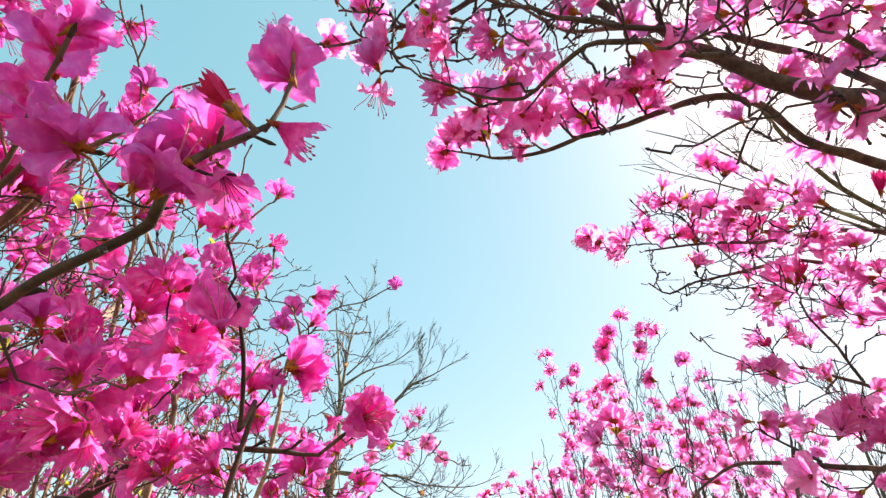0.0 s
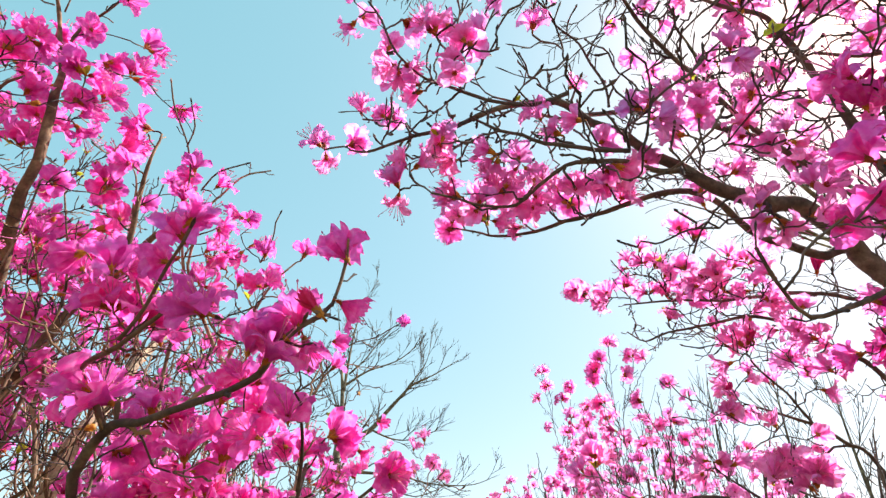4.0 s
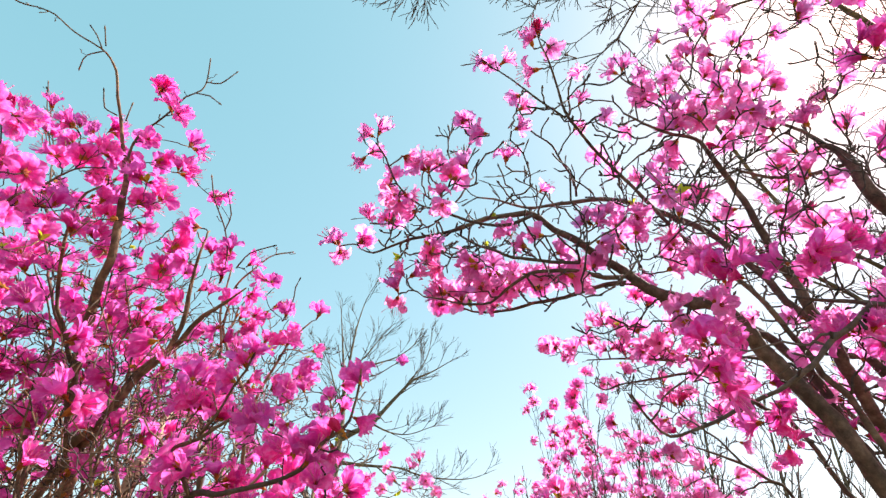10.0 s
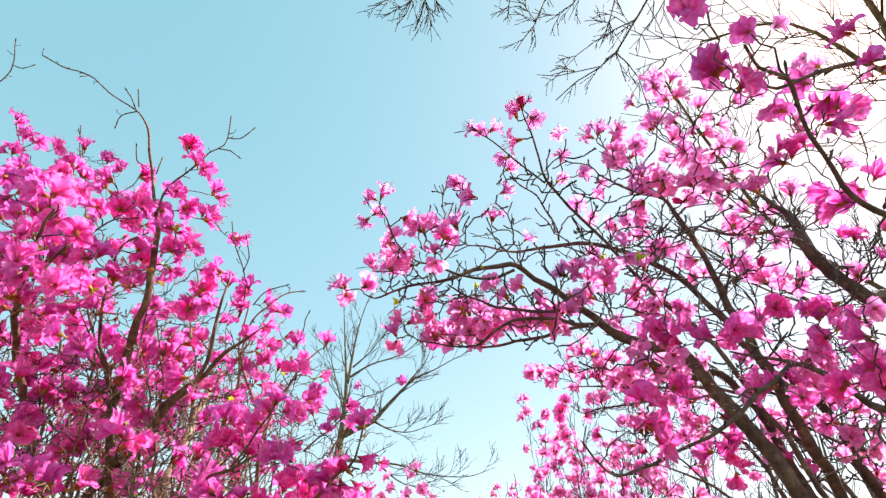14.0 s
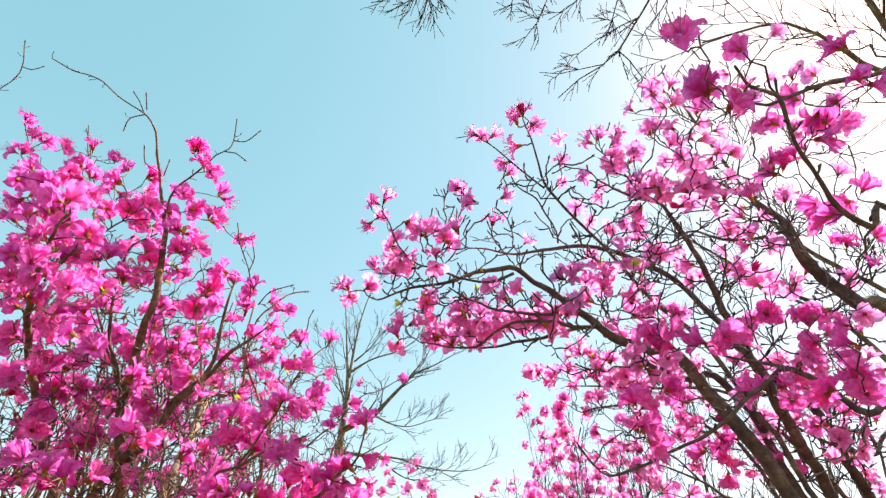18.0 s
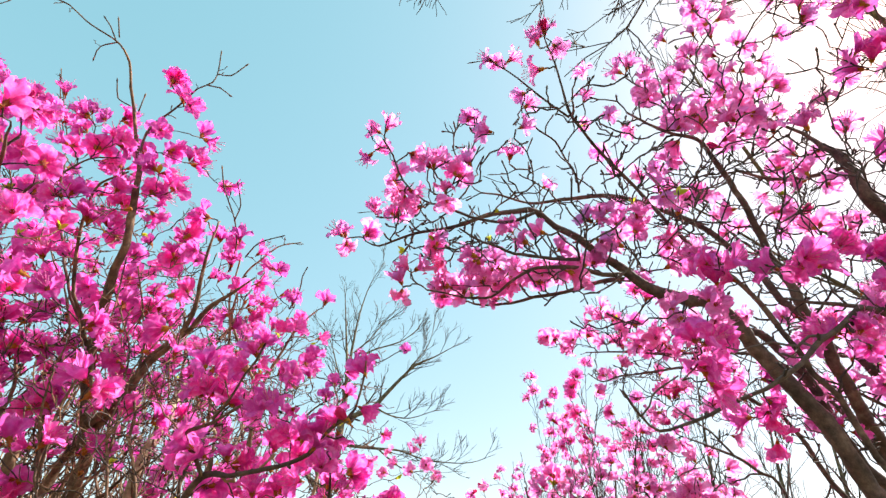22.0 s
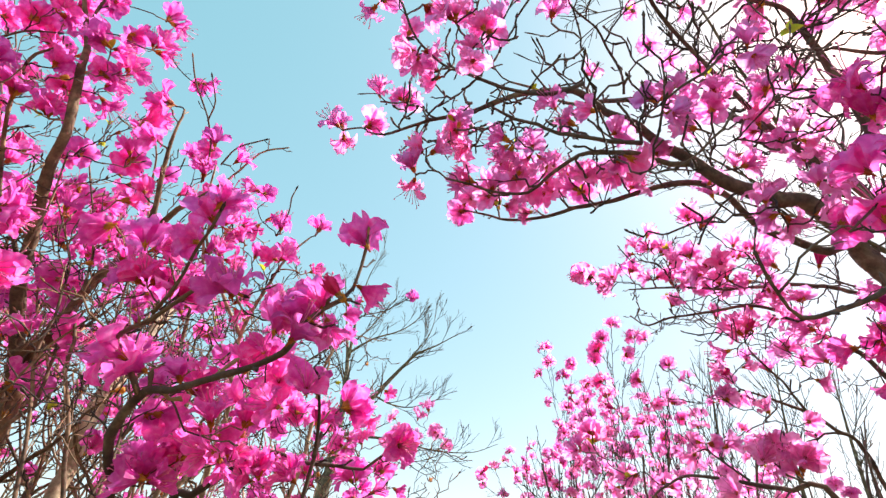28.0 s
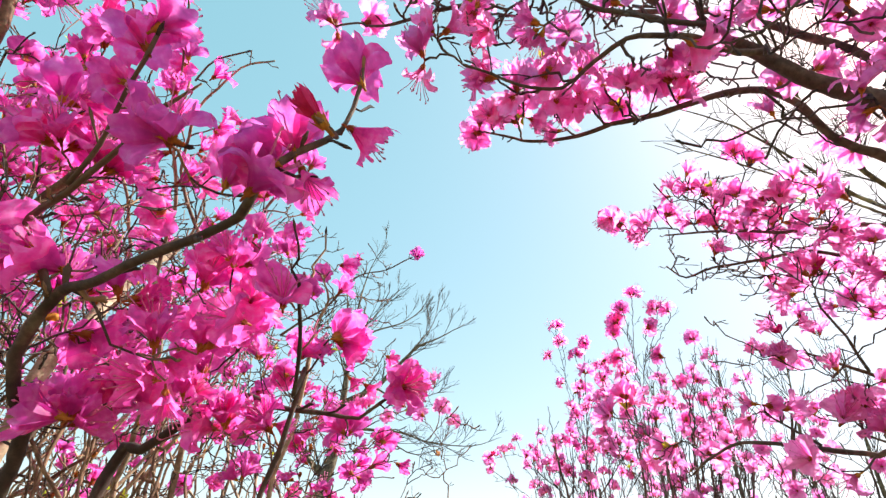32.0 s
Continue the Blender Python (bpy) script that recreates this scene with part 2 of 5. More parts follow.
# ---- one azalea flower: five ruffled petals, stamens, a calyx ----
def corolla(rng, opening, radius=0.0225, split=False):
    """Five joined petals round a short funnel; opening 0 is a closed bud, 1 wide open. split: the funnel, and each petal by itself."""
    verts, faces, pieces = [], [], []
    nu, nv = 6, 7
    for k in range(5):
        a0 = 2 * math.pi * k / 5 + rng.uniform(-0.12, 0.12)
        size, lift = rng.uniform(0.84, 1.14), rng.uniform(-0.40, 0.45)
        phase, ruffle, twist = rng.uniform(0, 6.3), rng.uniform(0.10, 0.24), rng.uniform(-0.6, 0.6)
        base = len(verts)
        for j in range(nv + 1):
            v = j / nv
            bend = opening * (0.25 + 1.05 * v) + lift * v
            # the petal's middle line leans outwards as it rises
            reach = radius * size * (0.06 + 1.05 * v * math.sin(min(1.5, 0.35 + bend)))
            height = radius * (0.05 + 1.15 * v * math.cos(min(1.75, 0.25 + bend * 0.95)) + 0.25 * math.sin(math.pi * v * 0.5))
            half = radius * size * (0.08 + 0.45 * math.sin(math.pi * (0.03 + 0.80 * v)) ** 1.1) * (0.55 + 0.45 * opening)
            for i in range(nu + 1):
                u = 2 * i / nu - 1
                cup = half * 0.30 * u * u * (1 - 0.6 * v)
                wave = radius * ruffle * v * v * math.sin(5.2 * u + phase) + radius * 0.05 * v * rng.uniform(-1, 1)
                r = reach - cup * 0.2 - radius * 0.05 * v * abs(u) ** 3
                if v == 1:
                    r -= radius * 0.10 * abs(u) + radius * 0.04 * (abs(u) < 0.1)
                x, y = r, half * u
                z = height + cup * 0.8 + wave + twist * half * u * v
                verts.append((x * math.cos(a0) - y * math.sin(a0), x * math.sin(a0) + y * math.cos(a0), z))
        for j in range(nv):
            for i in range(nu):
                q = base + j * (nu + 1) + i
                faces.append((q, q + 1, q + nu + 2, q + nu + 1))
        if split:
            low = 3
            top = [f for f in faces if base + low * (nu + 1) <= f[0]]
            pieces.append(([verts[i] for i in range(base + low * (nu + 1), len(verts))], [tuple(i - base - low * (nu + 1) for i in f) for f in top]))
            faces = [f for f in faces if f[0] < base + low * (nu + 1)]
    return (verts, faces, pieces) if split else (verts, faces)


def stamens(rng, count=8, radius=0.0225):
    verts, faces = [], []
    for k in range(count):
        a = 2 * math.pi * k / count + rng.uniform(-0.3, 0.3)
        spread, length = rng.uniform(0.15, 0.5), radius * rng.uniform(1.05, 1.55)
        side = Vector((math.cos(a), math.sin(a), 0))
        pts = []
        for i in range(4):
            s = i / 3
            p = side * (0.0012 + length * spread * s * (0.6 + 0.5 * s)) + Vector((0, 0, 0.004 + length * s * (1 - 0.12 * s)))
            pts.append((p.x, p.y, p.z, 0.00042))
        tube(np.array(pts), 3, verts, faces)
        tip = np.array(pts[-1])
        tube(np.array([tip, tip + np.array((0, 0, 0.0013, 0.0006)), tip + np.array((0, 0, 0.0026, -0.0001))]), 4, verts, faces)
    return verts, faces


def calyx(rng):
    verts, faces = [], []
    tube(np.array([(0, 0, -0.009, 0.0011), (0, 0, -0.004, 0.0013), (0, 0, 0.0, 0.0030), (0, 0, 0.004, 0.0036), (0, 0, 0.007, 0.0030)]), 6, verts, faces, 0.12, rng)
    for k in range(5):
        a = 2 * math.pi * k / 5 + rng.uniform(-0.4, 0.4)
        c, s, t = math.cos(a), math.sin(a), len(verts)
        verts += [(0.002 * c - 0.002 * s, 0.002 * s + 0.002 * c, -0.003), (0.002 * c + 0.002 * s, 0.002 * s - 0.002 * c, -0.003), (0.0065 * c, 0.0065 * s, 0.006)]
        faces.append((t, t + 1, t + 2))
    return verts, faces


frng = random.Random(7)


def flower_forms(petal):
    """The flowers of one colour: wide open, half open, split into petals, and one mesh each for far ones."""
    wide = [mesh_of("corolla", *corolla(frng, frng.uniform(0.48, 1.05)), petal) for _ in range(14)]
    half = [mesh_of("half_open_corolla", *corolla(frng, frng.uniform(0.35, 0.55)), petal) for _ in range(4)]
    split = []
    for _ in range(10):
        sv, sf, sp = corolla(frng, frng.uniform(0.5, 1.0), split=True)
        split.append((mesh_of("funnel", sv, sf, petal), [mesh_of("petal", *q, petal) for q in sp]))
    far = []
    for _ in range(8):
        fv, ff = corolla(frng, frng.uniform(0.7, 1.2))
        sv, sf = stamens(frng, 6)
        me = mesh_of("far_corolla", fv + sv, ff + [tuple(i + len(fv) for i in f) for f in sf], petal)
        me.materials.append(STAMEN)
        me.polygons.foreach_set("material_index", [0] * len(ff) + [1] * len(sf))
        far.append(me)
    return wide, half, split, far


DEEP, PALE_BACKLIT = flower_forms(PETAL), flower_forms(PALE_BACKLIT_PETAL)
BUDS = [mesh_of("closed_bud", *corolla(frng, frng.uniform(0.02, 0.12), 0.019), BUD_RED) for _ in range(3)]
STAMENS = [mesh_of("stamens", *stamens(frng), STAMEN) for _ in range(5)]
CALYCES = [mesh_of("calyx", *calyx(frng), CALYX) for _ in range(3)]


def leaf_tuft(rng):
    """A tuft of three to five folded young leaves."""
    verts, faces = [], []
    for k in range(rng.randint(3, 5)):
        a, out, length = rng.uniform(0, 6.3), rng.uniform(0.3, 0.9), rng.uniform(0.010, 0.018)
        c, s, t = math.cos(a), math.sin(a), len(verts)
        for i in range(5):
            v = i / 4
            half = length * 0.24 * math.sin(math.pi * (0.08 + 0.9 * v))
            r, z = length * out * v * (0.5 + 0.5 * v), length * v * (1 - 0.3 * out * v)
            for u in (-1, 0, 1):
                x, y = r - half * 0.25 * abs(u), half * u
                verts.append((x * c - y * s, x * s + y * c, z + half * 0.35 * abs(u)))
        for i in range(4):
            for j in range(2):
                q = t + i * 3 + j
                faces.append((q, q + 1, q + 4, q + 3))
    return verts, faces


LEAVES = [mesh_of("leaf", *leaf_tuft(frng), YOUNG_LEAF) for _ in range(4)]


class Bush:
    """A bush: its limbs, the skeleton that twigs grow from, and the flowers that they carry."""

    def __init__(self, name, place, label, limb_bark, twig_bark, seed, fine=1.0, near=False):
        self.top = thing(name, place, label, "azalea bush", "azaleas along the path")
        self.near, self.far, self.forms = near, False, DEEP
        self.origin = np.array(place, float)
        self.limb_bark, self.twig_bark, self.fine = limb_bark, twig_bark, fine
        self.rng, self.nrng = random.Random(seed), np.random.default_rng(seed)
        self.nodes, self.wanted, self.verts, self.faces, self.count = [], [], [], [], 0


def limb(bush, points):
    """One limb of a bush, from its thick end to its tip."""
    rows = spline(points, 0.012)
    rows[:, 3] = np.maximum(rows[:, 3], np.minimum(0.0014, rows[:, 3] * 0.5 + 0.0009))
    n = len(rows)
    wob = bush.nrng.normal(0, 1, (n // 4 + 3, 3))
    at = np.arange(n) / 4
    lo = at.astype(int)
    w = wob[lo] * (1 - (at - lo))[:, None] + wob[lo + 1] * (at - lo)[:, None]
    rows[:, :3] += w * np.minimum(0.0030, rows[:, 3:4] * 0.6 + 0.0013)
    local = rows.copy()
    local[:, :3] -= bush.origin
    verts, faces = [], []
    tube(local, 9, verts, faces, 0.13 if bush.near else 0.10, bush.rng)
    slim = rows[:, 3].max() < 0.0032
    if slim:
        end, way = local[-1], local[-1, :3] - local[-2, :3]
        way = way / (np.linalg.norm(way) + 1e-9)
        tube(np.array([end, (*(end[:3] + way * 0.003), 0.0016), (*(end[:3] + way * 0.006), 0.0017), (*(end[:3] + way * 0.010), 0.0003)]), 5, verts, faces)
    part("branch", mesh_of("branch", verts, faces, bush.twig_bark if slim else bush.limb_bark), bush.top)
    tang = np.gradient(rows[:, :3], axis=0)
    tang /= np.linalg.norm(tang, axis=1)[:, None] + 1e-12
    # knobs and short spurs on the thin end
    for i in range(2, n):
        if rows[i, 3] < (0.0040 if bush.near else 0.0024) and rows[i, 2] > 1.6 and bush.rng.random() < 0.26:
            out = np.cross(tang[i], bush.nrng.normal(0, 1, 3))
            out = out / (np.linalg.norm(out) + 1e-9) + tang[i] * bush.rng.uniform(0.2, 0.9)
            p0, length = local[i, :3], bush.rng.uniform(0.004, 0.020)
            r = max(0.0005, rows[i, 3] * 0.6)
            p1 = p0 + out * length * 0.6 + bush.nrng.normal(0, 0.0012, 3)
            p2 = p0 + out * length + bush.nrng.normal(0, 0.0015, 3) + np.array((0, 0, length * 0.3))
            tube(np.array([(*p0, r), (*p1, r * 0.85), (*p2, r * 1.3), (*(p2 + out * 0.003), r * 0.4)]), 4, bush.verts, bush.faces)
    keep = rows[:, 2] > 1.35
    bush.nodes.append(np.hstack([rows, tang])[keep])


def bloom(bush, most, places, size=1.0):
    """Flower heads at these places, each with up to so many flowers."""
    for p in places:
        bush.wanted.append((np.array(p, float), bush.rng.randint(max(1, most - 1), most), size))


def fill(bush, number, centre, reach, most=0, size=1.0):
    """Twig ends scattered through a rounded space; bare where most is 0."""
    for _ in range(number):
        d = bush.nrng.normal(0, 1, 3)
        d *= bush.nrng.random() ** 0.4 / np.linalg.norm(d)
        bush.wanted.append((np.array(centre) + d * np.array(reach), bush.rng.randint(1, most) if most else 0, size))


def flower(bush, place, direction, size):
    kind = bush.rng.random()
    wide, half, split, far = bush.forms
    forms = wide if kind < 0.82 else half if kind < 0.98 or bush.near else BUDS
    m = aim(np.array(place) - bush.origin, direction, bush.rng.uniform(0, 6.3), size * bush.rng.uniform(0.78, 1.08))
    if bush.near and forms is wide:
        funnel, petals = bush.rng.choice(split)
        ob = part("flower", funnel, bush.top, m=m)
        for q in petals:
            part("petal", q, ob)
    elif bush.far and forms is wide:
        ob = part("flower", bush.rng.choice(far), bush.top, m=m)
    else:
        ob = part("flower" if forms is not BUDS else "flower_bud", bush.rng.choice(forms), bush.top, m=m)
    part("calyx", bush.rng.choice(CALYCES), ob, m=Matrix.Scale(bush.rng.uniform(0.6, 0.95) if bush.near else bush.rng.uniform(0.7, 1.15), 4))
    if forms is not BUDS and not bush.far:
        part("stamen_tuft", bush.rng.choice(STAMENS), ob)
    bush.count += 1


def bud(bush, place, direction, size=0.85):
    """One closed red bud on its calyx."""
    ob = part("flower_bud", BUDS[0], bush.top, "closed dark red bud", m=aim(np.array(place) - bush.origin, direction, 0.4, size))
    part("calyx", CALYCES[0], ob, m=Matrix.Scale(1.2, 4))


def grow(bush, leaves=0.05, spur=0.25, buds=0.0, steep=0.0):
    """Grow a twig from the skeleton to every wanted place, then set the flowers, spurs and young leaves."""
    rng, nrng = bush.rng, bush.nrng
    nodes = np.vstack(bush.nodes)
    verts, faces = bush.verts, bush.faces
    first = nodes[:, :3]
    order = sorted(bush.wanted, key=lambda w: float(((first - w[0]) ** 2).sum(1).min()))
    for place, flowers, size in order:
        to = place - nodes[:, :3]
        dist = np.linalg.norm(to, axis=1) + 1e-9
        cosine = (to * nodes[:, 4:7]).sum(1) / dist
        rise = np.clip(-to[:, 2] / dist, 0, 1)
        short = 1.6 * np.maximum(0, 0.2 - dist) if steep else 0.0
        j = int(np.argmin(short + dist * (1 + 0.75 * (1 - cosine) + 0.8 * rise + steep * np.hypot(to[:, 0], to[:, 1]) / dist) + 0.02))
        start, d = nodes[j, :3], dist[j]
        aimdir = to[j] / d
        lead = nodes[j, 4:7] * 0.55 + aimdir * 0.6 + np.array((0, 0, 0.12))
        end = aimdir * (0.7 if flowers else 1.0) + np.array((0, 0, 0.45 if flowers else 0.25)) + nrng.normal(0, 0.25 if flowers else 0.12, 3)
        end /= np.linalg.norm(end)
        n = max(4, int(d / 0.014))
        t = np.linspace(0, 1, n + 1)[:, None]
        c1, c2 = start + lead / np.linalg.norm(lead) * d * 0.38, place - end * d * 0.32
        line = (1 - t) ** 3 * start + 3 * (1 - t) ** 2 * t * c1 + 3 * (1 - t) * t ** 2 * c2 + t ** 3 * place
        jitter = nrng.normal(0, 1, (n + 1, 3)) * min(0.0038, d * 0.045) * (0.5 if steep else 1.0)
        jitter[0] = jitter[-1] = 0
        line = line + jitter
        thick = min(nodes[j, 3] * 0.8, (0.0009 + 0.006 * d) * bush.fine)
        radius = thick + (0.0008 * bush.fine - thick) * t[:, 0] ** 0.8
        rows = np.hstack([line, np.maximum(radius, 0.0006 * bush.fine)[:, None]])
        local = rows.copy()
        local[:, :3] -= bush.origin
        tube(local, 5, verts, faces, 0.16, rng)
        tang = np.gradient(line, axis=0)
        tang /= np.linalg.norm(tang, axis=1)[:, None] + 1e-12
        nodes = np.vstack([nodes, np.hstack([rows, tang])[1:]])
        # short bare spurs with a swollen bud
        for i in range(2, n):
            for _ in range((rng.random() < spur) + (rng.random() < spur * 0.3)):
                out = np.cross(tang[i], nrng.normal(0, 1, 3))
                out = out / (np.linalg.norm(out) + 1e-9) * 0.9 + tang[i] * 0.6 + np.array((0, 0, 0.25))
                length = rng.uniform(0.006, 0.03)
                p0 = local[i, :3]
                p1 = p0 + out * length * 0.55 + nrng.normal(0, 0.003, 3)
                p2 = p0 + out * length + np.array((0, 0, length * 0.2))
                r = min(0.0006 * bush.fine, radius[i])
                if length > 0.02:
                    fork = out + nrng.normal(0, 0.7, 3)
                    p3 = p1 + fork * length * 0.5
                    tube(np.array([(*p1, r * 0.8), (*(p1 + fork * length * 0.25 + nrng.normal(0, 0.001, 3)), r * 0.7), (*p3, r * 1.1), (*(p3 + fork * 0.003), r * 0.4)]), 4, verts, faces)
                tube(np.array([(*p0, r), (*p1, r * 0.8), (*p2, r * 1.15), (*(p2 + out * 0.003), r * 0.4)]), 4, verts, faces)
        tip = tang[-1] * 0.75 + np.array((0, 0, 0.25))
        if flowers == 0:
            q = local[-1, :3]
            tube(np.array([(*q, 0.0007 * bush.fine), (*(q + tip * 0.004), 0.0012 * bush.fine), (*(q + tip * 0.009), 0.0003)]), 5, verts, faces)
            if rng.random() < buds:
                part("leaf_bud", rng.choice(CALYCES), bush.top, m=aim(q + tip * 0.008, tip, rng.uniform(0, 6.3), rng.uniform(0.7, 1.1)))
        for k in range(flowers):
            side = nrng.normal(0, 1, 3)
            side -= tip * side.dot(tip)
            side /= np.linalg.norm(side) + 1e-9
            direction = tip * rng.uniform(0.2, 0.8) + side * rng.uniform(0.4, 1.1) + np.array((0, 0, 0.08))
            direction /= np.linalg.norm(direction)
            flower(bush, place + direction * rng.uniform(0.006, 0.012), direction, size)
        if rng.random() < leaves:
            part("leaf", rng.choice(LEAVES), bush.top, "yellow-green young leaves", m=aim(local[-1, :3], tip + nrng.normal(0, 0.3, 3), rng.uniform(0, 6.3), rng.uniform(0.8, 1.3)))
    part("twig_tangle", mesh_of("twig_tangle", verts, faces, bush.twig_bark), bush.top, kind="stuff")


# ---- the ground: one sheet of dry grass and leaf litter, gently uneven near the path ----
def ground_sheet():
    xs = sorted({*(-2000, -600, -200, -80, -40, -20), *(round(-12 + 0.6 * k, 2) for k in range(41)), *(20, 40, 80, 200, 600, 2000)})
    verts = [(x, y, (0.06 * noise.noise((x * 0.4, y * 0.4, 1.7)) + 0.03 * noise.noise((x * 1.7, y * 1.7, 5.1))) if abs(x) < 13 and abs(y) < 13 else 0.0) for y in xs for x in xs]
    n = len(xs)
    faces = [(j * n + i, j * n + i + 1, (j + 1) * n + i + 1, (j + 1) * n + i) for j in range(n - 1) for i in range(n - 1)]
    m, nt, b, out = shader("dry_grass_and_litter")
    fine, broad = noise_tex(nt, 30.0, 8.0, 0.7), noise_tex(nt, 0.7, 4.0, 0.6)
    c1 = ramp(nt, fine.outputs[0], [(0.3, (0.06, 0.045, 0.025)), (0.5, (0.17, 0.12, 0.06)), (0.72, (0.30, 0.23, 0.12))])
    c2 = ramp(nt, broad.outputs[0], [(0.35, (0.7, 0.8, 0.55)), (0.65, (1.1, 1.0, 0.95))])
    nt.links.new(mix_rgb(nt, c1.outputs[0], c2.outputs[0], 1.0, "MULTIPLY"), b.inputs["Base Color"])
    b.inputs["Roughness"].default_value = 0.95
    bump = nt.nodes.new("ShaderNodeBump")
    bump.inputs["Strength"].default_value, bump.inputs["Distance"].default_value = 0.8, 0.03
    nt.links.new(fine.outputs[0], bump.inputs["Height"])
    nt.links.new(bump.outputs[0], b.inputs["Normal"])
    tagged(new("ground", mesh_of("ground", verts, faces, m)), "dry grass and brown leaf litter on uneven ground", "ground", kind="structure")


ground_sheet()


# ---- bare trees ----
def sway(points, rng, amount):
    return [(x + rng.gauss(0, amount), y + rng.gauss(0, amount), z + rng.gauss(0, amount * 0.5), r) for x, y, z, r in points]


def offshoots(rows, rng, count, length, depth, verts, faces, lift=0.35, start=0.15, slim=0.5, drop=0.0, least=0.002, crook=0.06, sweep=0.0):
    """Side branches along a limb, and theirs in turn, ever finer, all bent a little upwards."""
    n = len(rows)
    for k in range(count):
        f = start + (0.97 - start) * (k + rng.random()) / count
        i = min(n - 2, int(f * (n - 1)))
        base = rows[i]
        tang = rows[i + 1, :3] - rows[max(0, i - 1), :3]
        tang = tang / (np.linalg.norm(tang) + 1e-9)
        out = np.cross(tang, [rng.gauss(0, 1) for _ in range(3)])
        out = out / (np.linalg.norm(out) + 1e-9)
        way = tang * (rng.uniform(0.45, 0.9) + sweep) + out * rng.uniform(0.5, 0.9) + np.array((0, 0, lift))
        way /= np.linalg.norm(way)
        size = length * rng.uniform(0.55, 1.15) * (1 - 0.55 * f)
        steps = max(5, int(4 + depth * 3))
        p, line, r0 = base[:3].copy(), [], max(base[3] * slim, least * 1.5)
        for s in range(steps + 1):
            t = s / steps
            line.append((*p, max(least, r0 * (1 - 0.8 * t))))
            way = way + np.array([rng.gauss(0, crook) for _ in range(3)]) + np.array((0, 0, lift * 0.12 - drop * 0.1 * t))
            way /= np.linalg.norm(way)
            p = p + way * size / steps
        line = np.array(line)
        tube(line, 5 if depth > 1 else 3, verts, faces, 0.08, rng)
        if depth > 0:
            offshoots(line, rng, max(3, int(count * 0.38)), length * 0.6, depth - 1, verts, faces, lift, 0.2, slim, drop, least, crook, sweep)


def bare_tree(name, label, stems, seed, count, length, depth, lift=0.35, material=None, slim=0.5, drop=0.0, start=0.15, least=0.002, crook=0.06, group="", sweep=0.0):
    rng = random.Random(seed)
    top = thing(name, stems[0][0][:3], label, "bare tree", group)
    origin = np.array(stems[0][0][:3])
    twigs_v, twigs_f = [], []
    for k, points in enumerate(stems):
        rows = spline(sway(points, rng, 0.0), 0.12)
        rows[:, :3] -= origin
        verts, faces = [], []
        tube(rows, 8, verts, faces, 0.06, rng)
        part("trunk" if k == 0 else "limb", mesh_of("trunk", verts, faces, material or BARK_TREE), top)
        offshoots(rows, rng, count if k == 0 else max(5, int(count * 0.7)), length, depth, twigs_v, twigs_f, lift, start if k == 0 else 0.12, slim, drop, least, crook, sweep)
    part("twig_crown", mesh_of("twig_crown", twigs_v, twigs_f, material or TREE_TWIG), top, kind="stuff")
    return top


# ---- the bushes ----
arching = Bush("azalea_bush", (1.08, 0.6, 0.0), "tall azalea with arching dark limbs full of pink flowers", BARK_FLARE_GREY, TWIG_FLARE_GREY, 11, 1.9)
overhanging = Bush("azalea_bush", (1.17, 0.37, 0.0), "azalea whose flowering branches hang out over the path", BARK_FLARE_GREY, TWIG_FLARE_GREY, 18, 1.2, True)
spreading = Bush("azalea_bush", (1.05, 0.92, 0.0), "low spreading azalea, pink flowers on thin dark branches", BARK_FLARE_GREY, TWIG_FLARE_GREY, 12, 1.4)
upright = Bush("azalea_bush", (-0.8, 0.64, 0.0), "upright azalea with brown stems and dense magenta flowers", BARK_WARM, TWIG_DARK, 13, 1.3)
twiggy = Bush("azalea_bush", (-0.75, 1.08, 0.0), "twiggy azalea with pale stems behind the upright one", BARK_PALE, TWIG_DARK, 14, 1.3)
leaning = Bush("azalea_bush", (-0.5, 0.5, 0.0), "leaning azalea with large magenta flowers close to the path", BARK_DARK, TWIG_DARK, 15, 1.0, True)
slender = Bush("azalea_bush", (0.75, 2.1, 0.0), "slender azalea with thin upright stems and small pink flowers", BARK_FLARE_GREY, TWIG_FLARE_GREY, 16, 1.45)
backing = Bush("azalea_bush", (-1.05, 2.0, 0.0), "azalea thicket of brown stems with scattered pink flowers", BARK_WARM, TWIG_WARM, 19, 1.5)
low = Bush("azalea_bush", (-0.15, 1.7, 0.0), "low azalea with pale pink flowers between the others", BARK_WARM, TWIG_WARM, 17)
for b in (slender, backing, low):
    b.far = True
# these bushes take petals lightened for the sun behind them
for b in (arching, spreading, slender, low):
    b.forms = PALE_BACKLIT
# the arching bush on the sunny side: limbs from the ground to the tips
limb(arching, [(1.05, 0.62, -0.05, 0.0164), (0.98, 0.57, 0.45, 0.0164), (0.86, 0.48, 1.10, 0.0159), (0.70, 0.41, 1.61, 0.0143), (0.510, 0.366, 1.948, 0.0125), (0.423, 0.345, 1.984, 0.0109), (0.366, 0.340, 2.000, 0.0097), (0.320, 0.336, 2.040, 0.0084), (0.280, 0.334, 2.066, 0.0071), (0.238, 0.322, 2.092, 0.0064), (0.203, 0.315, 2.111, 0.0057), (0.168, 0.305, 2.130, 0.0052), (0.126, 0.291, 2.117, 0.0046), (0.080, 0.285, 2.107, 0.0040), (0.041, 0.290, 2.090, 0.0036), (0.008, 0.311, 2.095, 0.0030), (-0.039, 0.330, 2.096, 0.0027), (-0.079, 0.335, 2.084, 0.0022), (-0.116, 0.334, 2.066, 0.0018), (-0.142, 0.345, 2.081, 0.0013)])
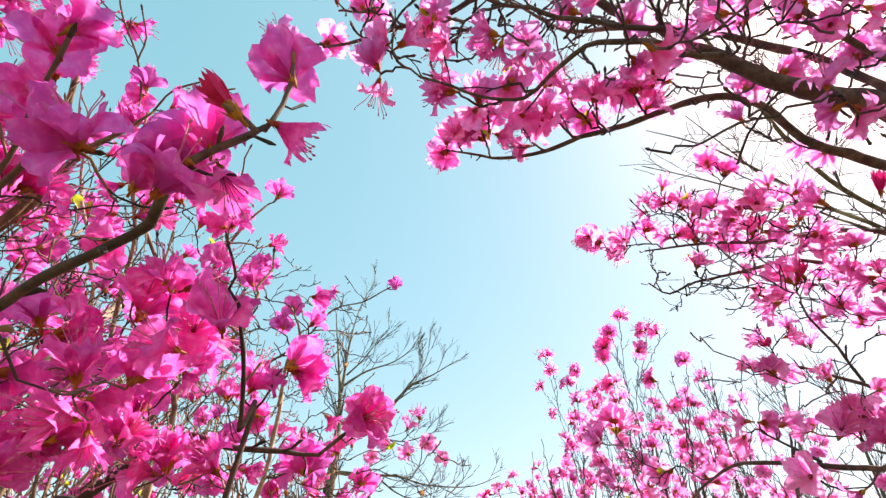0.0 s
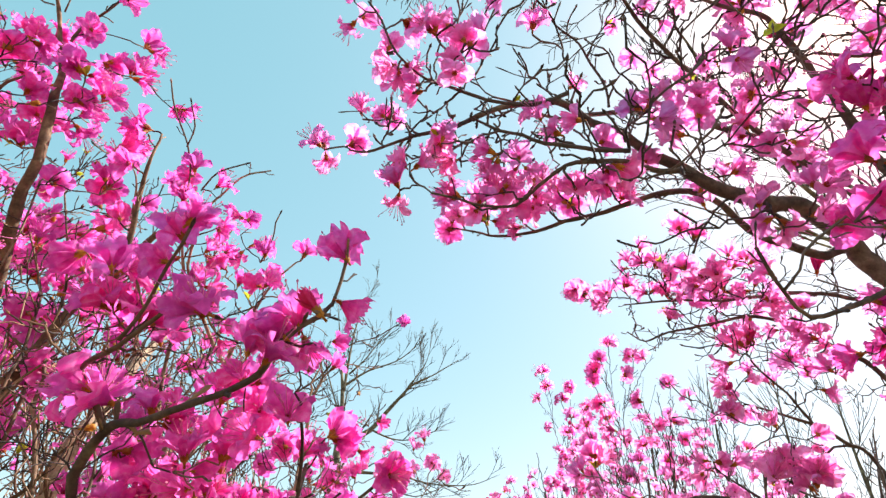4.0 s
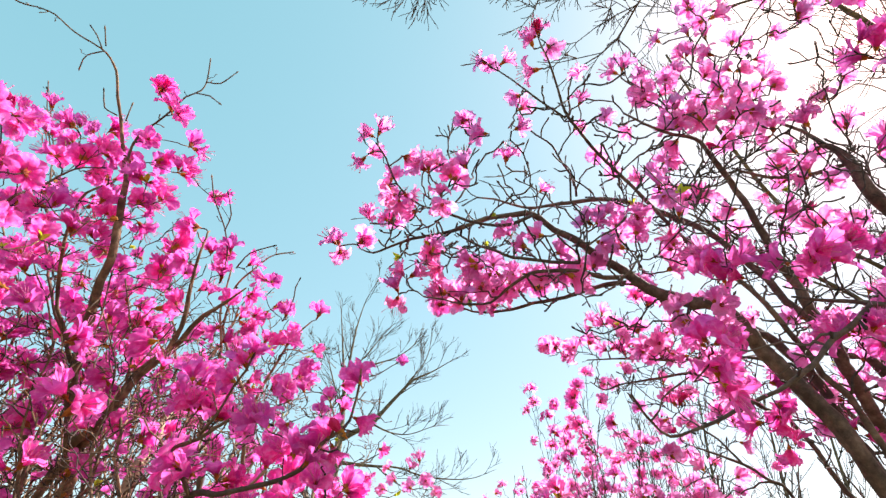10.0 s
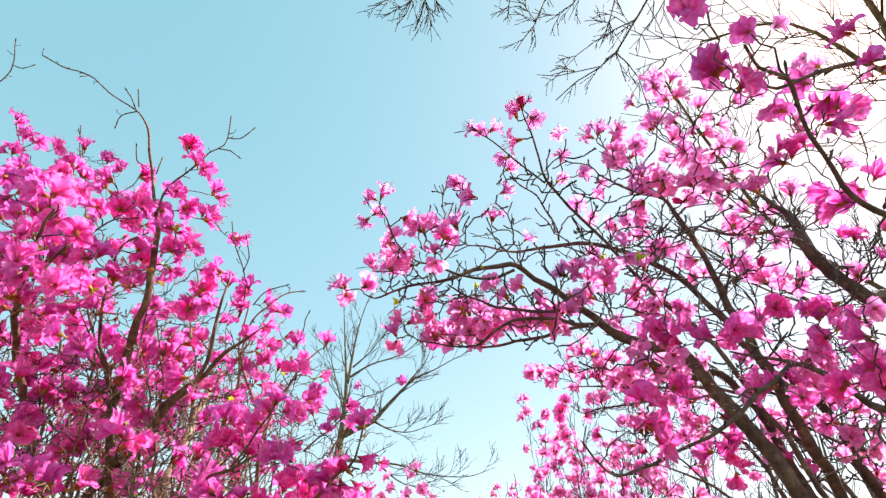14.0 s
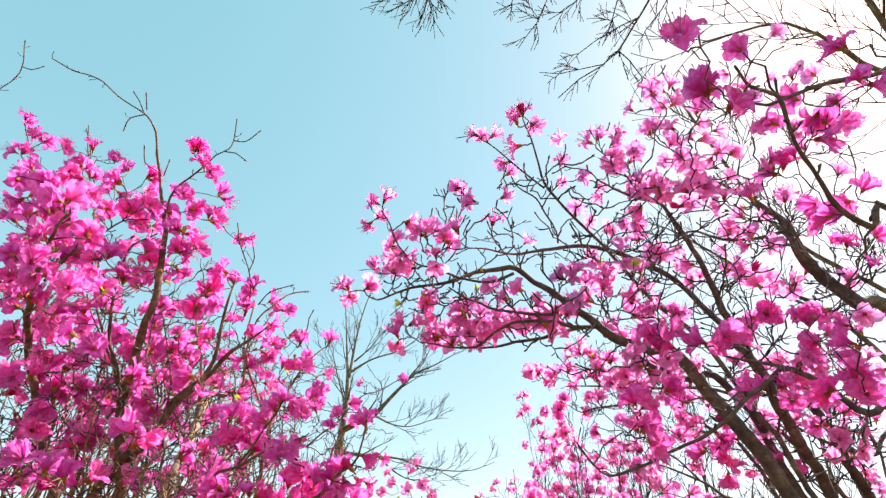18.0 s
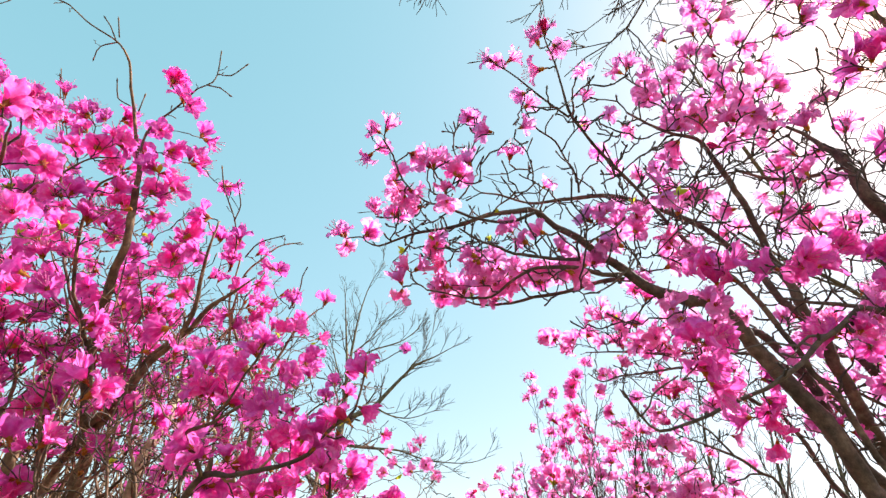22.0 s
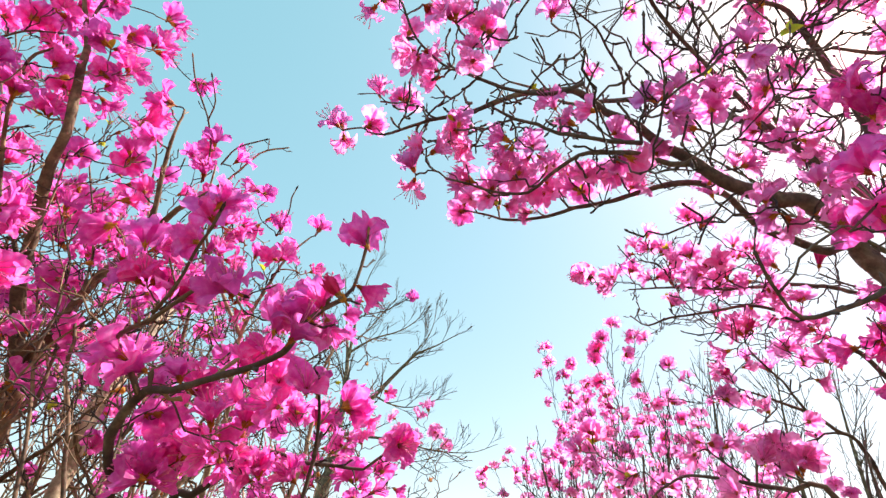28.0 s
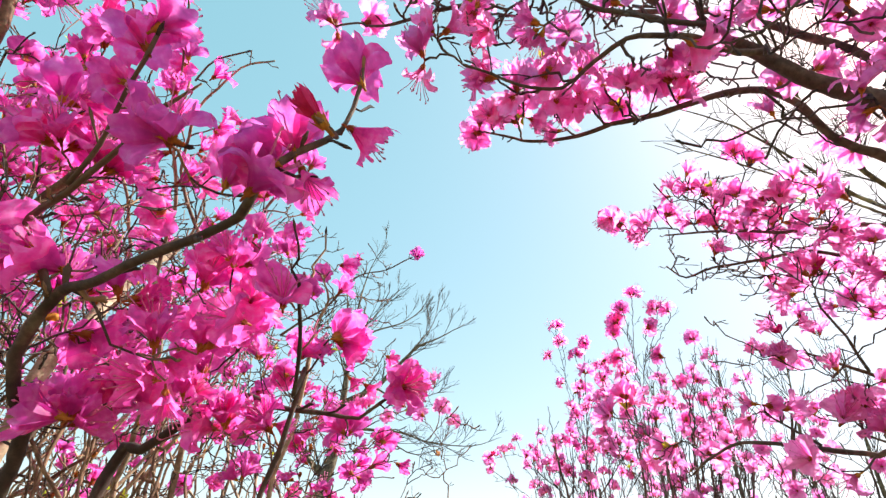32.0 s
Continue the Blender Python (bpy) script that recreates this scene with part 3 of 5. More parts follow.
limb(arching, [(1.15, 0.74, -0.05, 0.0176), (1.05, 0.66, 0.60, 0.0158), (0.86, 0.53, 1.35, 0.0125), (0.70, 0.45, 1.75, 0.0092), (0.600, 0.431, 1.956, 0.0073), (0.509, 0.424, 1.964, 0.0066), (0.460, 0.416, 1.975, 0.0059), (0.424, 0.407, 2.002, 0.0054), (0.387, 0.395, 2.034, 0.0050), (0.356, 0.394, 2.052, 0.0047), (0.316, 0.404, 2.056, 0.0044), (0.275, 0.420, 2.051, 0.0039), (0.226, 0.440, 2.041, 0.0035), (0.182, 0.458, 2.035, 0.0032), (0.137, 0.473, 2.031, 0.0028), (0.091, 0.482, 2.036, 0.0023), (0.052, 0.486, 2.047, 0.0018), (0.015, 0.485, 2.048, 0.0014)])
limb(arching, [(0.308, 0.314, 2.013, 0.0040), (0.276, 0.316, 2.010, 0.0038), (0.225, 0.301, 2.012, 0.0034), (0.177, 0.303, 2.009, 0.0030), (0.145, 0.307, 2.003, 0.0028), (0.114, 0.327, 1.991, 0.0024), (0.088, 0.340, 1.973, 0.0020), (0.039, 0.332, 1.965, 0.0017), (0.007, 0.319, 1.965, 0.0015), (-0.024, 0.308, 1.963, 0.0012)])
limb(arching, [(0.158, 0.246, 2.086, 0.0030), (0.121, 0.254, 2.074, 0.0028), (0.089, 0.255, 2.073, 0.0025), (0.035, 0.248, 2.081, 0.0022), (0.003, 0.243, 2.087, 0.0020), (-0.034, 0.230, 2.087, 0.0017), (-0.072, 0.210, 2.114, 0.0013), (-0.090, 0.185, 2.147, 0.0012), (-0.104, 0.173, 2.164, 0.0010)])
limb(arching, [(0.235, 0.291, 2.025, 0.0030), (0.175, 0.283, 2.018, 0.0028), (0.122, 0.282, 2.018, 0.0026), (0.090, 0.274, 2.029, 0.0023), (0.063, 0.277, 2.042, 0.0020), (0.036, 0.275, 2.061, 0.0015)])
limb(arching, [(1.20, 0.80, -0.05, 0.0175), (1.16, 0.72, 0.60, 0.0150), (1.02, 0.60, 1.30, 0.0125), (0.809, 0.470, 1.877, 0.0088), (0.730, 0.444, 1.945, 0.0081), (0.671, 0.434, 2.026, 0.0075), (0.616, 0.438, 2.121, 0.0069), (0.565, 0.445, 2.211, 0.0063), (0.509, 0.450, 2.255, 0.0063), (0.434, 0.449, 2.289, 0.0055), (0.365, 0.440, 2.300, 0.0052), (0.316, 0.439, 2.299, 0.0047), (0.267, 0.437, 2.284, 0.0040), (0.211, 0.434, 2.270, 0.0033), (0.167, 0.414, 2.247, 0.0026), (0.111, 0.376, 2.229, 0.0020), (0.072, 0.349, 2.215, 0.0016)])
limb(arching, [(0.296, 0.438, 2.301, 0.0026), (0.286, 0.411, 2.320, 0.0024), (0.255, 0.376, 2.351, 0.0022), (0.233, 0.349, 2.371, 0.0020), (0.182, 0.318, 2.377, 0.0017), (0.157, 0.285, 2.389, 0.0014)])
limb(arching, [(1.08, 0.62, -0.05, 0.0100), (1.00, 0.55, 0.80, 0.0080), (0.78, 0.42, 1.50, 0.0062), (0.575, 0.355, 1.950, 0.0046), (0.462, 0.322, 2.064, 0.0040), (0.393, 0.296, 2.139, 0.0036), (0.338, 0.274, 2.192, 0.0032), (0.280, 0.236, 2.228, 0.0029), (0.219, 0.176, 2.245, 0.0025), (0.200, 0.145, 2.285, 0.0020), (0.184, 0.118, 2.330, 0.0017), (0.168, 0.102, 2.362, 0.0013)])
limb(arching, [(0.219, 0.176, 2.245, 0.0019), (0.170, 0.168, 2.285, 0.0018), (0.125, 0.160, 2.325, 0.0015), (0.090, 0.155, 2.352, 0.0011)])
limb(arching, [(1.25, 0.55, -0.05, 0.0200), (1.22, 0.50, 0.70, 0.0175), (1.10, 0.38, 1.40, 0.0149), (0.883, 0.258, 1.983, 0.0128), (0.786, 0.234, 2.047, 0.0121), (0.745, 0.234, 2.098, 0.0115), (0.715, 0.226, 2.141, 0.0108), (0.706, 0.221, 2.199, 0.0095), (0.696, 0.219, 2.236, 0.0059), (0.667, 0.226, 2.277, 0.0034), (0.613, 0.224, 2.312, 0.0024), (0.550, 0.217, 2.354, 0.0016)])
limb(arching, [(1.00, 0.72, -0.05, 0.0170), (0.97, 0.68, 0.60, 0.0153), (0.90, 0.60, 1.15, 0.0134), (0.806, 0.522, 1.737, 0.0115), (0.737, 0.456, 1.827, 0.0109), (0.680, 0.392, 1.913, 0.0102), (0.624, 0.342, 1.981, 0.0089), (0.606, 0.334, 2.043, 0.0076), (0.563, 0.310, 2.126, 0.0064), (0.542, 0.285, 2.192, 0.0055), (0.498, 0.262, 2.240, 0.0049), (0.465, 0.247, 2.277, 0.0037), (0.411, 0.238, 2.289, 0.0028), (0.339, 0.219, 2.314, 0.0018)])
limb(arching, [(0.706, 0.223, 2.196, 0.0040), (0.652, 0.248, 2.195, 0.0036), (0.600, 0.265, 2.204, 0.0030), (0.556, 0.282, 2.231, 0.0022)])
limb(overhanging, [(1.20, 0.35, -0.05, 0.0120), (1.15, 0.25, 0.70, 0.0100), (0.95, 0.05, 1.40, 0.0075), (0.608, -0.095, 1.935, 0.0042), (0.545, -0.104, 1.946, 0.0038), (0.514, -0.108, 1.968, 0.0036), (0.493, -0.123, 1.987, 0.0030), (0.450, -0.155, 2.014, 0.0026), (0.429, -0.180, 2.030, 0.0024), (0.409, -0.205, 2.048, 0.0025), (0.362, -0.234, 2.036, 0.0018), (0.322, -0.272, 2.018, 0.0012)])
limb(overhanging, [(1.20, 0.30, 0.70, 0.0070), (1.05, -0.05, 1.50, 0.0050), (0.88, -0.22, 1.85, 0.0040), (0.615, -0.218, 2.103, 0.0034), (0.540, -0.211, 2.092, 0.0030), (0.455, -0.202, 2.078, 0.0024), (0.402, -0.205, 2.047, 0.0018), (0.324, -0.241, 1.993, 0.0012)])
limb(overhanging, [(1.12, 0.42, -0.05, 0.0120), (1.08, 0.36, 0.70, 0.0100), (0.92, 0.25, 1.30, 0.0075), (0.691, 0.132, 1.761, 0.0054), (0.637, 0.129, 1.798, 0.0050), (0.590, 0.128, 1.832, 0.0047), (0.564, 0.138, 1.853, 0.0044), (0.539, 0.144, 1.860, 0.0041), (0.507, 0.152, 1.832, 0.0037), (0.473, 0.157, 1.808, 0.0034), (0.432, 0.164, 1.780, 0.0030), (0.388, 0.169, 1.755, 0.0026), (0.337, 0.176, 1.728, 0.0022), (0.295, 0.173, 1.714, 0.0019), (0.262, 0.167, 1.704, 0.0016), (0.233, 0.148, 1.713, 0.0012), (0.212, 0.122, 1.731, 0.0008)])
limb(overhanging, [(0.564, 0.138, 1.853, 0.0036), (0.533, 0.160, 1.873, 0.0030), (0.508, 0.183, 1.891, 0.0024), (0.483, 0.197, 1.906, 0.0015)])
limb(arching, [(1.30, 0.70, -0.05, 0.0100), (1.26, 0.62, 0.80, 0.0075), (0.998, 0.486, 1.792, 0.0044), (0.876, 0.458, 1.827, 0.0040), (0.817, 0.469, 1.844, 0.0034), (0.757, 0.460, 1.872, 0.0028), (0.708, 0.458, 1.892, 0.0020)])
# the low spreading bush under it
limb(spreading, [(0.95, 0.95, -0.05, 0.0100), (0.88, 0.88, 0.70, 0.0080), (0.70, 0.72, 1.35, 0.0055), (0.546, 0.599, 1.642, 0.0042), (0.492, 0.607, 1.664, 0.0036), (0.471, 0.626, 1.673, 0.0034), (0.439, 0.654, 1.685, 0.0030), (0.413, 0.695, 1.698, 0.0026), (0.388, 0.741, 1.704, 0.0022), (0.362, 0.776, 1.692, 0.0018), (0.355, 0.813, 1.677, 0.0014)])
limb(spreading, [(0.453, 0.654, 1.685, 0.0020), (0.440, 0.674, 1.708, 0.0017), (0.428, 0.695, 1.731, 0.0012)])
limb(spreading, [(1.05, 1.00, -0.05, 0.0100), (1.00, 0.95, 0.80, 0.0080), (0.86, 0.86, 1.50, 0.0050), (0.777, 0.817, 1.770, 0.0038), (0.720, 0.799, 1.809, 0.0034), (0.665, 0.786, 1.842, 0.0030), (0.624, 0.796, 1.862, 0.0025), (0.570, 0.805, 1.882, 0.0016)])
limb(spreading, [(0.665, 0.786, 1.842, 0.0026), (0.622, 0.744, 1.863, 0.0023), (0.558, 0.681, 1.879, 0.0020), (0.486, 0.606, 1.878, 0.0014)])
limb(spreading, [(1.15, 0.90, -0.05, 0.0120), (1.10, 0.85, 0.80, 0.0100), (0.90, 0.70, 1.50, 0.0065), (0.748, 0.671, 1.875, 0.0046), (0.677, 0.651, 1.917, 0.0042), (0.616, 0.643, 1.960, 0.0036), (0.565, 0.659, 1.989, 0.0031), (0.490, 0.692, 1.995, 0.0025), (0.423, 0.718, 1.994, 0.0021), (0.388, 0.747, 1.989, 0.0017), (0.353, 0.735, 2.005, 0.0011)])
limb(spreading, [(1.20, 0.85, -0.05, 0.0120), (1.16, 0.78, 0.90, 0.0090), (0.95, 0.62, 1.65, 0.0060), (0.757, 0.611, 1.969, 0.0044), (0.634, 0.607, 2.007, 0.0037), (0.558, 0.626, 2.015, 0.0031), (0.479, 0.647, 2.020, 0.0025), (0.395, 0.666, 2.028, 0.0020), (0.335, 0.687, 2.034, 0.0013)])
# the flowers at the tips of the arching bush
bloom(arching, 3, [(0.165, 0.100, 2.370), (0.085, 0.153, 2.362)], size=1.05)
bloom(arching, 3, [(-0.185, 0.358, 2.095), (-0.152, 0.354, 2.101), (-0.128, 0.325, 2.125), (-0.093, 0.325, 2.126), (-0.106, 0.173, 2.181), (-0.120, 0.188, 2.160), (-0.064, 0.190, 2.159), (-0.083, 0.210, 2.113), (-0.067, 0.219, 2.101), (-0.019, 0.192, 2.122), (-0.001, 0.183, 2.135), (0.018, 0.198, 2.115), (0.003, 0.220, 2.084), (-0.035, 0.251, 2.092), (-0.051, 0.293, 1.983), (-0.063, 0.307, 1.964), (-0.012, 0.293, 2.036), (0.011, 0.305, 2.019), (0.017, 0.349, 1.993), (0.040, 0.358, 1.980), (0.072, 0.342, 2.004), (0.092, 0.308, 2.017), (0.064, 0.302, 2.025), (0.123, 0.384, 2.049)], size=1.0)
bloom(arching, 1, [(0.123, 0.279, 2.057), (0.150, 0.288, 2.045), (0.177, 0.275, 2.063), (0.194, 0.294, 2.038), (0.207, 0.295, 2.002), (0.031, 0.187, 2.232), (0.053, 0.180, 2.242), (0.080, 0.181, 2.207), (0.118, 0.178, 2.212), (0.109, 0.213, 2.164), (0.044, 0.220, 2.153), (0.190, 0.344, 2.224), (0.172, 0.128, 2.318), (0.178, 0.106, 2.362), (0.158, 0.112, 2.350), (0.098, 0.150, 2.352), (0.148, 0.198, 2.338), (0.137, 0.217, 2.312), (0.301, 0.336, 2.407), (0.332, 0.367, 2.364), (0.251, 0.255, 2.041), (0.295, 0.268, 2.076), (0.328, 0.274, 2.068), (0.316, 0.288, 2.048)], size=1.05)
bloom(arching, 2, [(0.372, 0.280, 2.061), (0.396, 0.287, 2.051), (0.412, 0.258, 2.007), (0.402, 0.163, 2.239), (0.393, 0.176, 2.221), (0.432, 0.159, 2.244), (0.511, 0.150, 2.241), (0.493, 0.159, 2.229), (0.421, 0.317, 2.520), (0.432, 0.301, 2.543), (0.526, 0.300, 2.545), (0.591, 0.328, 2.508), (0.632, 0.254, 2.440), (0.435, 0.352, 2.303), (0.495, 0.349, 2.223), (0.554, 0.290, 2.305), (0.593, 0.157, 2.234), (0.617, 0.166, 2.221), (0.623, 0.214, 2.156), (0.652, 0.220, 2.148), (0.649, 0.294, 2.132), (0.729, 0.310, 2.111), (0.058, 0.428, 2.021), (0.100, 0.432, 2.051)], size=1.05)
bloom(overhanging, 2, [(0.288, -0.262, 1.970), (0.304, -0.255, 1.962), (0.296, -0.270, 1.981), (0.256, -0.298, 2.002), (0.269, -0.307, 2.015), (0.455, -0.193, 2.066), (0.477, -0.189, 2.061), (0.490, -0.175, 2.043), (0.463, -0.165, 2.027), (0.472, -0.071, 2.069), (0.496, -0.066, 2.062), (0.504, -0.090, 2.061), (0.515, -0.096, 1.968), (0.500, -0.104, 1.979), (0.558, -0.093, 1.999), (0.512, -0.217, 2.066), (0.481, -0.121, 2.104), (0.690, 0.159, 2.148), (0.732, 0.177, 2.125), (0.765, 0.181, 2.120), (0.772, 0.128, 2.107), (0.687, 0.080, 2.001), (0.569, -0.184, 2.192), (0.368, -0.239, 2.093)], size=0.9)
bloom(overhanging, 2, [(0.348, 0.093, 1.876), (0.334, 0.089, 1.880), (0.369, 0.100, 1.866), (0.342, 0.105, 1.858), (0.399, 0.035, 1.854), (0.387, 0.041, 1.846), (0.412, 0.040, 1.848), (0.508, 0.133, 1.926), (0.522, 0.124, 1.938), (0.606, 0.171, 1.960), (0.598, 0.133, 1.927), (0.618, 0.143, 1.914), (0.607, 0.123, 1.941), (0.672, 0.154, 1.984), (0.595, 0.043, 1.881), (0.572, 0.020, 1.844), (0.521, 0.002, 1.783), (0.503, 0.007, 1.776), (0.538, 0.011, 1.771), (0.538, 0.166, 1.830), (0.522, 0.165, 1.831), (0.557, 0.171, 1.824), (0.523, 0.188, 1.851), (0.284, 0.073, 1.765)])
bloom(overhanging, 2, [(0.281, 0.085, 1.749), (0.293, 0.094, 1.737), (0.395, 0.243, 1.857), (0.552, 0.419, 1.874), (0.566, 0.438, 1.848), (0.587, 0.476, 1.796), (0.600, 0.482, 1.788), (0.548, 0.457, 1.821), (0.575, 0.451, 1.831), (0.672, 0.420, 1.791)])
bloom(arching, 2, [(0.694, 0.324, 1.838), (0.716, 0.325, 1.837), (0.693, 0.307, 1.861), (0.492, 0.349, 2.054), (0.526, 0.335, 2.073), (0.538, 0.355, 1.961), (0.615, 0.387, 1.920), (0.697, 0.307, 1.945), (0.555, 0.484, 1.955), (0.672, 0.444, 1.843), (0.620, 0.401, 1.984), (0.412, 0.376, 2.066), (0.473, 0.431, 1.992), (0.641, 0.265, 2.086), (0.591, 0.288, 2.139), (0.558, 0.322, 2.176), (0.532, 0.341, 2.234), (0.634, 0.227, 2.223), (0.587, 0.207, 2.249), (0.680, 0.169, 2.219), (0.775, 0.222, 2.064), (0.766, 0.203, 2.005), (0.673, 0.289, 1.884), (0.753, 0.329, 1.831)], size=1.05)
bloom(arching, 2, [(0.264, 0.284, 2.096), (0.277, 0.275, 2.106), (0.337, 0.279, 2.101), (0.344, 0.292, 2.085), (0.411, 0.275, 2.107), (0.438, 0.308, 2.064), (0.465, 0.312, 2.059), (0.418, 0.264, 1.926), (0.424, 0.297, 1.916), (0.401, 0.320, 1.935), (0.383, 0.316, 1.940), (0.349, 0.368, 2.019), (0.264, 0.329, 2.038), (0.210, 0.329, 2.037), (0.417, 0.464, 2.076)], size=1.05)
bloom(arching, 3, [(0.005, 0.483, 2.051), (0.021, 0.476, 2.060), (0.059, 0.470, 2.051), (0.051, 0.460, 2.065), (0.079, 0.445, 2.084), (0.091, 0.433, 2.100), (0.109, 0.459, 2.066), (0.068, 0.439, 2.108), (0.135, 0.437, 2.061), (0.155, 0.442, 2.055), (0.170, 0.425, 2.078), (0.196, 0.413, 2.060), (0.213, 0.402, 2.074), (0.242, 0.400, 2.060), (0.267, 0.383, 2.066), (0.122, 0.465, 2.042), (0.193, 0.445, 2.067), (0.260, 0.418, 2.053)], size=1.0)
# the flowers of the low spreading bush
bloom(spreading, 2, [(0.421, 0.694, 1.748), (0.407, 0.702, 1.737), (0.448, 0.699, 1.742), (0.463, 0.593, 1.699), (0.446, 0.598, 1.693), (0.474, 0.583, 1.711), (0.490, 0.568, 1.698), (0.481, 0.564, 1.671), (0.426, 0.626, 1.657), (0.464, 0.609, 1.646), (0.460, 0.566, 1.879), (0.445, 0.577, 1.866), (0.473, 0.559, 1.888), (0.560, 0.778, 1.917), (0.545, 0.786, 1.907), (0.577, 0.771, 1.926), (0.565, 0.807, 1.880), (0.521, 0.732, 1.976), (0.259, 0.786, 1.760), (0.239, 0.793, 1.751), (0.257, 0.775, 1.774), (0.333, 0.819, 1.718), (0.318, 0.831, 1.703), (0.348, 0.814, 1.725)])
bloom(spreading, 2, [(0.628, 0.600, 1.901), (0.604, 0.591, 1.914), (0.592, 0.662, 1.903), (0.618, 0.675, 1.886), (0.628, 0.626, 1.868), (0.378, 0.647, 2.102), (0.367, 0.636, 2.116), (0.398, 0.653, 2.094), (0.442, 0.603, 2.141), (0.467, 0.612, 2.130), (0.434, 0.554, 2.010), (0.451, 0.558, 2.004), (0.425, 0.564, 1.996), (0.436, 0.630, 2.026), (0.343, 0.685, 2.069), (0.282, 0.718, 2.075), (0.262, 0.712, 2.083), (0.277, 0.724, 2.067), (0.323, 0.721, 2.071), (0.313, 0.734, 2.055), (0.423, 0.681, 2.041), (0.523, 0.585, 2.002), (0.540, 0.595, 1.989)])
bloom(spreading, 2, [(0.442, 0.630, 2.075), (0.480, 0.553, 2.043), (0.514, 0.558, 2.036), (0.531, 0.531, 1.990), (0.433, 0.669, 2.057), (0.384, 0.675, 2.049), (0.501, 0.630, 2.026), (0.558, 0.606, 1.975), (0.594, 0.590, 1.963), (0.586, 0.616, 1.930), (0.509, 0.677, 2.015), (0.580, 0.613, 1.836), (0.384, 0.797, 1.697)])
# the upright bush on the shady side
limb(upright, [(-0.78, 0.66, -0.05, 0.0156), (-0.74, 0.62, 0.60, 0.0141), (-0.68, 0.56, 1.20, 0.0115), (-0.616, 0.533, 1.693, 0.0103), (-0.623, 0.520, 1.746, 0.0097), (-0.633, 0.495, 1.814, 0.0097), (-0.631, 0.455, 1.869, 0.0090), (-0.611, 0.408, 1.933, 0.0083), (-0.591, 0.368, 1.988, 0.0077), (-0.578, 0.337, 2.048, 0.0071), (-0.581, 0.315, 2.129, 0.0065), (-0.603, 0.305, 2.210, 0.0048), (-0.631, 0.296, 2.290, 0.0035), (-0.643, 0.270, 2.343, 0.0030), (-0.658, 0.225, 2.404, 0.0024), (-0.679, 0.194, 2.446, 0.0018), (-0.728, 0.175, 2.471, 0.0014), (-0.806, 0.152, 2.518, 0.0012), (-0.858, 0.141, 2.531, 0.0010), (-0.903, 0.127, 2.550, 0.0007)])
limb(upright, [(-0.590, 0.310, 2.169, 0.0028), (-0.608, 0.295, 2.291, 0.0024), (-0.570, 0.280, 2.347, 0.0020), (-0.539, 0.265, 2.369, 0.0018), (-0.518, 0.253, 2.385, 0.0015), (-0.497, 0.259, 2.411, 0.0012), (-0.494, 0.258, 2.447, 0.0010), (-0.490, 0.242, 2.485, 0.0007)])
limb(upright, [(-0.499, 0.255, 2.400, 0.0011), (-0.478, 0.264, 2.405, 0.0009), (-0.462, 0.271, 2.395, 0.0006)])
limb(upright, [(-0.491, 0.255, 2.434, 0.0010), (-0.467, 0.262, 2.441, 0.0008), (-0.441, 0.256, 2.467, 0.0006)])
limb(upright, [(-0.683, 0.192, 2.449, 0.0010), (-0.694, 0.174, 2.472, 0.0008), (-0.704, 0.166, 2.484, 0.0006)])
limb(upright, [(-0.679, 0.191, 2.449, 0.0009), (-0.714, 0.199, 2.438, 0.0008), (-0.726, 0.212, 2.420, 0.0005)])
limb(upright, [(-0.678, 0.188, 2.454, 0.0009), (-0.677, 0.169, 2.480, 0.0006)])
limb(upright, [(-0.615, 0.500, 1.773, 0.0075), (-0.578, 0.491, 1.804, 0.0063), (-0.551, 0.467, 1.836, 0.0057), (-0.519, 0.451, 1.877, 0.0054), (-0.480, 0.437, 1.913, 0.0047), (-0.447, 0.405, 1.974, 0.0040), (-0.441, 0.381, 2.025, 0.0033), (-0.436, 0.355, 2.077, 0.0023), (-0.434, 0.350, 2.119, 0.0015)])
limb(upright, [(-0.86, 0.62, -0.05, 0.0168), (-0.84, 0.60, 0.60, 0.0140), (-0.80, 0.56, 1.20, 0.0112), (-0.725, 0.512, 1.686, 0.0098), (-0.759, 0.487, 1.755, 0.0091), (-0.799, 0.483, 1.827, 0.0084), (-0.822, 0.453, 1.884, 0.0077), (-0.827, 0.403, 1.935, 0.0070), (-0.796, 0.327, 1.972, 0.0061), (-0.758, 0.254, 2.005, 0.0052), (-0.712, 0.179, 2.042, 0.0038), (-0.657, 0.120, 2.055, 0.0026), (-0.583, 0.042, 2.028, 0.0015)])
limb(upright, [(-0.748, 0.259, 2.033, 0.0030), (-0.738, 0.257, 2.070, 0.0026), (-0.712, 0.237, 2.097, 0.0023), (-0.704, 0.264, 2.145, 0.0020), (-0.681, 0.283, 2.205, 0.0016), (-0.645, 0.294, 2.224, 0.0012)])
limb(upright, [(-0.635, 0.442, 1.887, 0.0035), (-0.651, 0.402, 1.941, 0.0032), (-0.659, 0.349, 2.013, 0.0030), (-0.650, 0.302, 2.077, 0.0026), (-0.630, 0.277, 2.129, 0.0022), (-0.591, 0.280, 2.176, 0.0016)])
limb(upright, [(-0.651, 0.454, 1.903, 0.0030), (-0.715, 0.430, 2.002, 0.0027), (-0.806, 0.445, 2.149, 0.0024), (-0.880, 0.448, 2.314, 0.0020), (-0.945, 0.473, 2.448, 0.0017), (-0.997, 0.464, 2.544, 0.0013), (-1.044, 0.443, 2.657, 0.0008)])
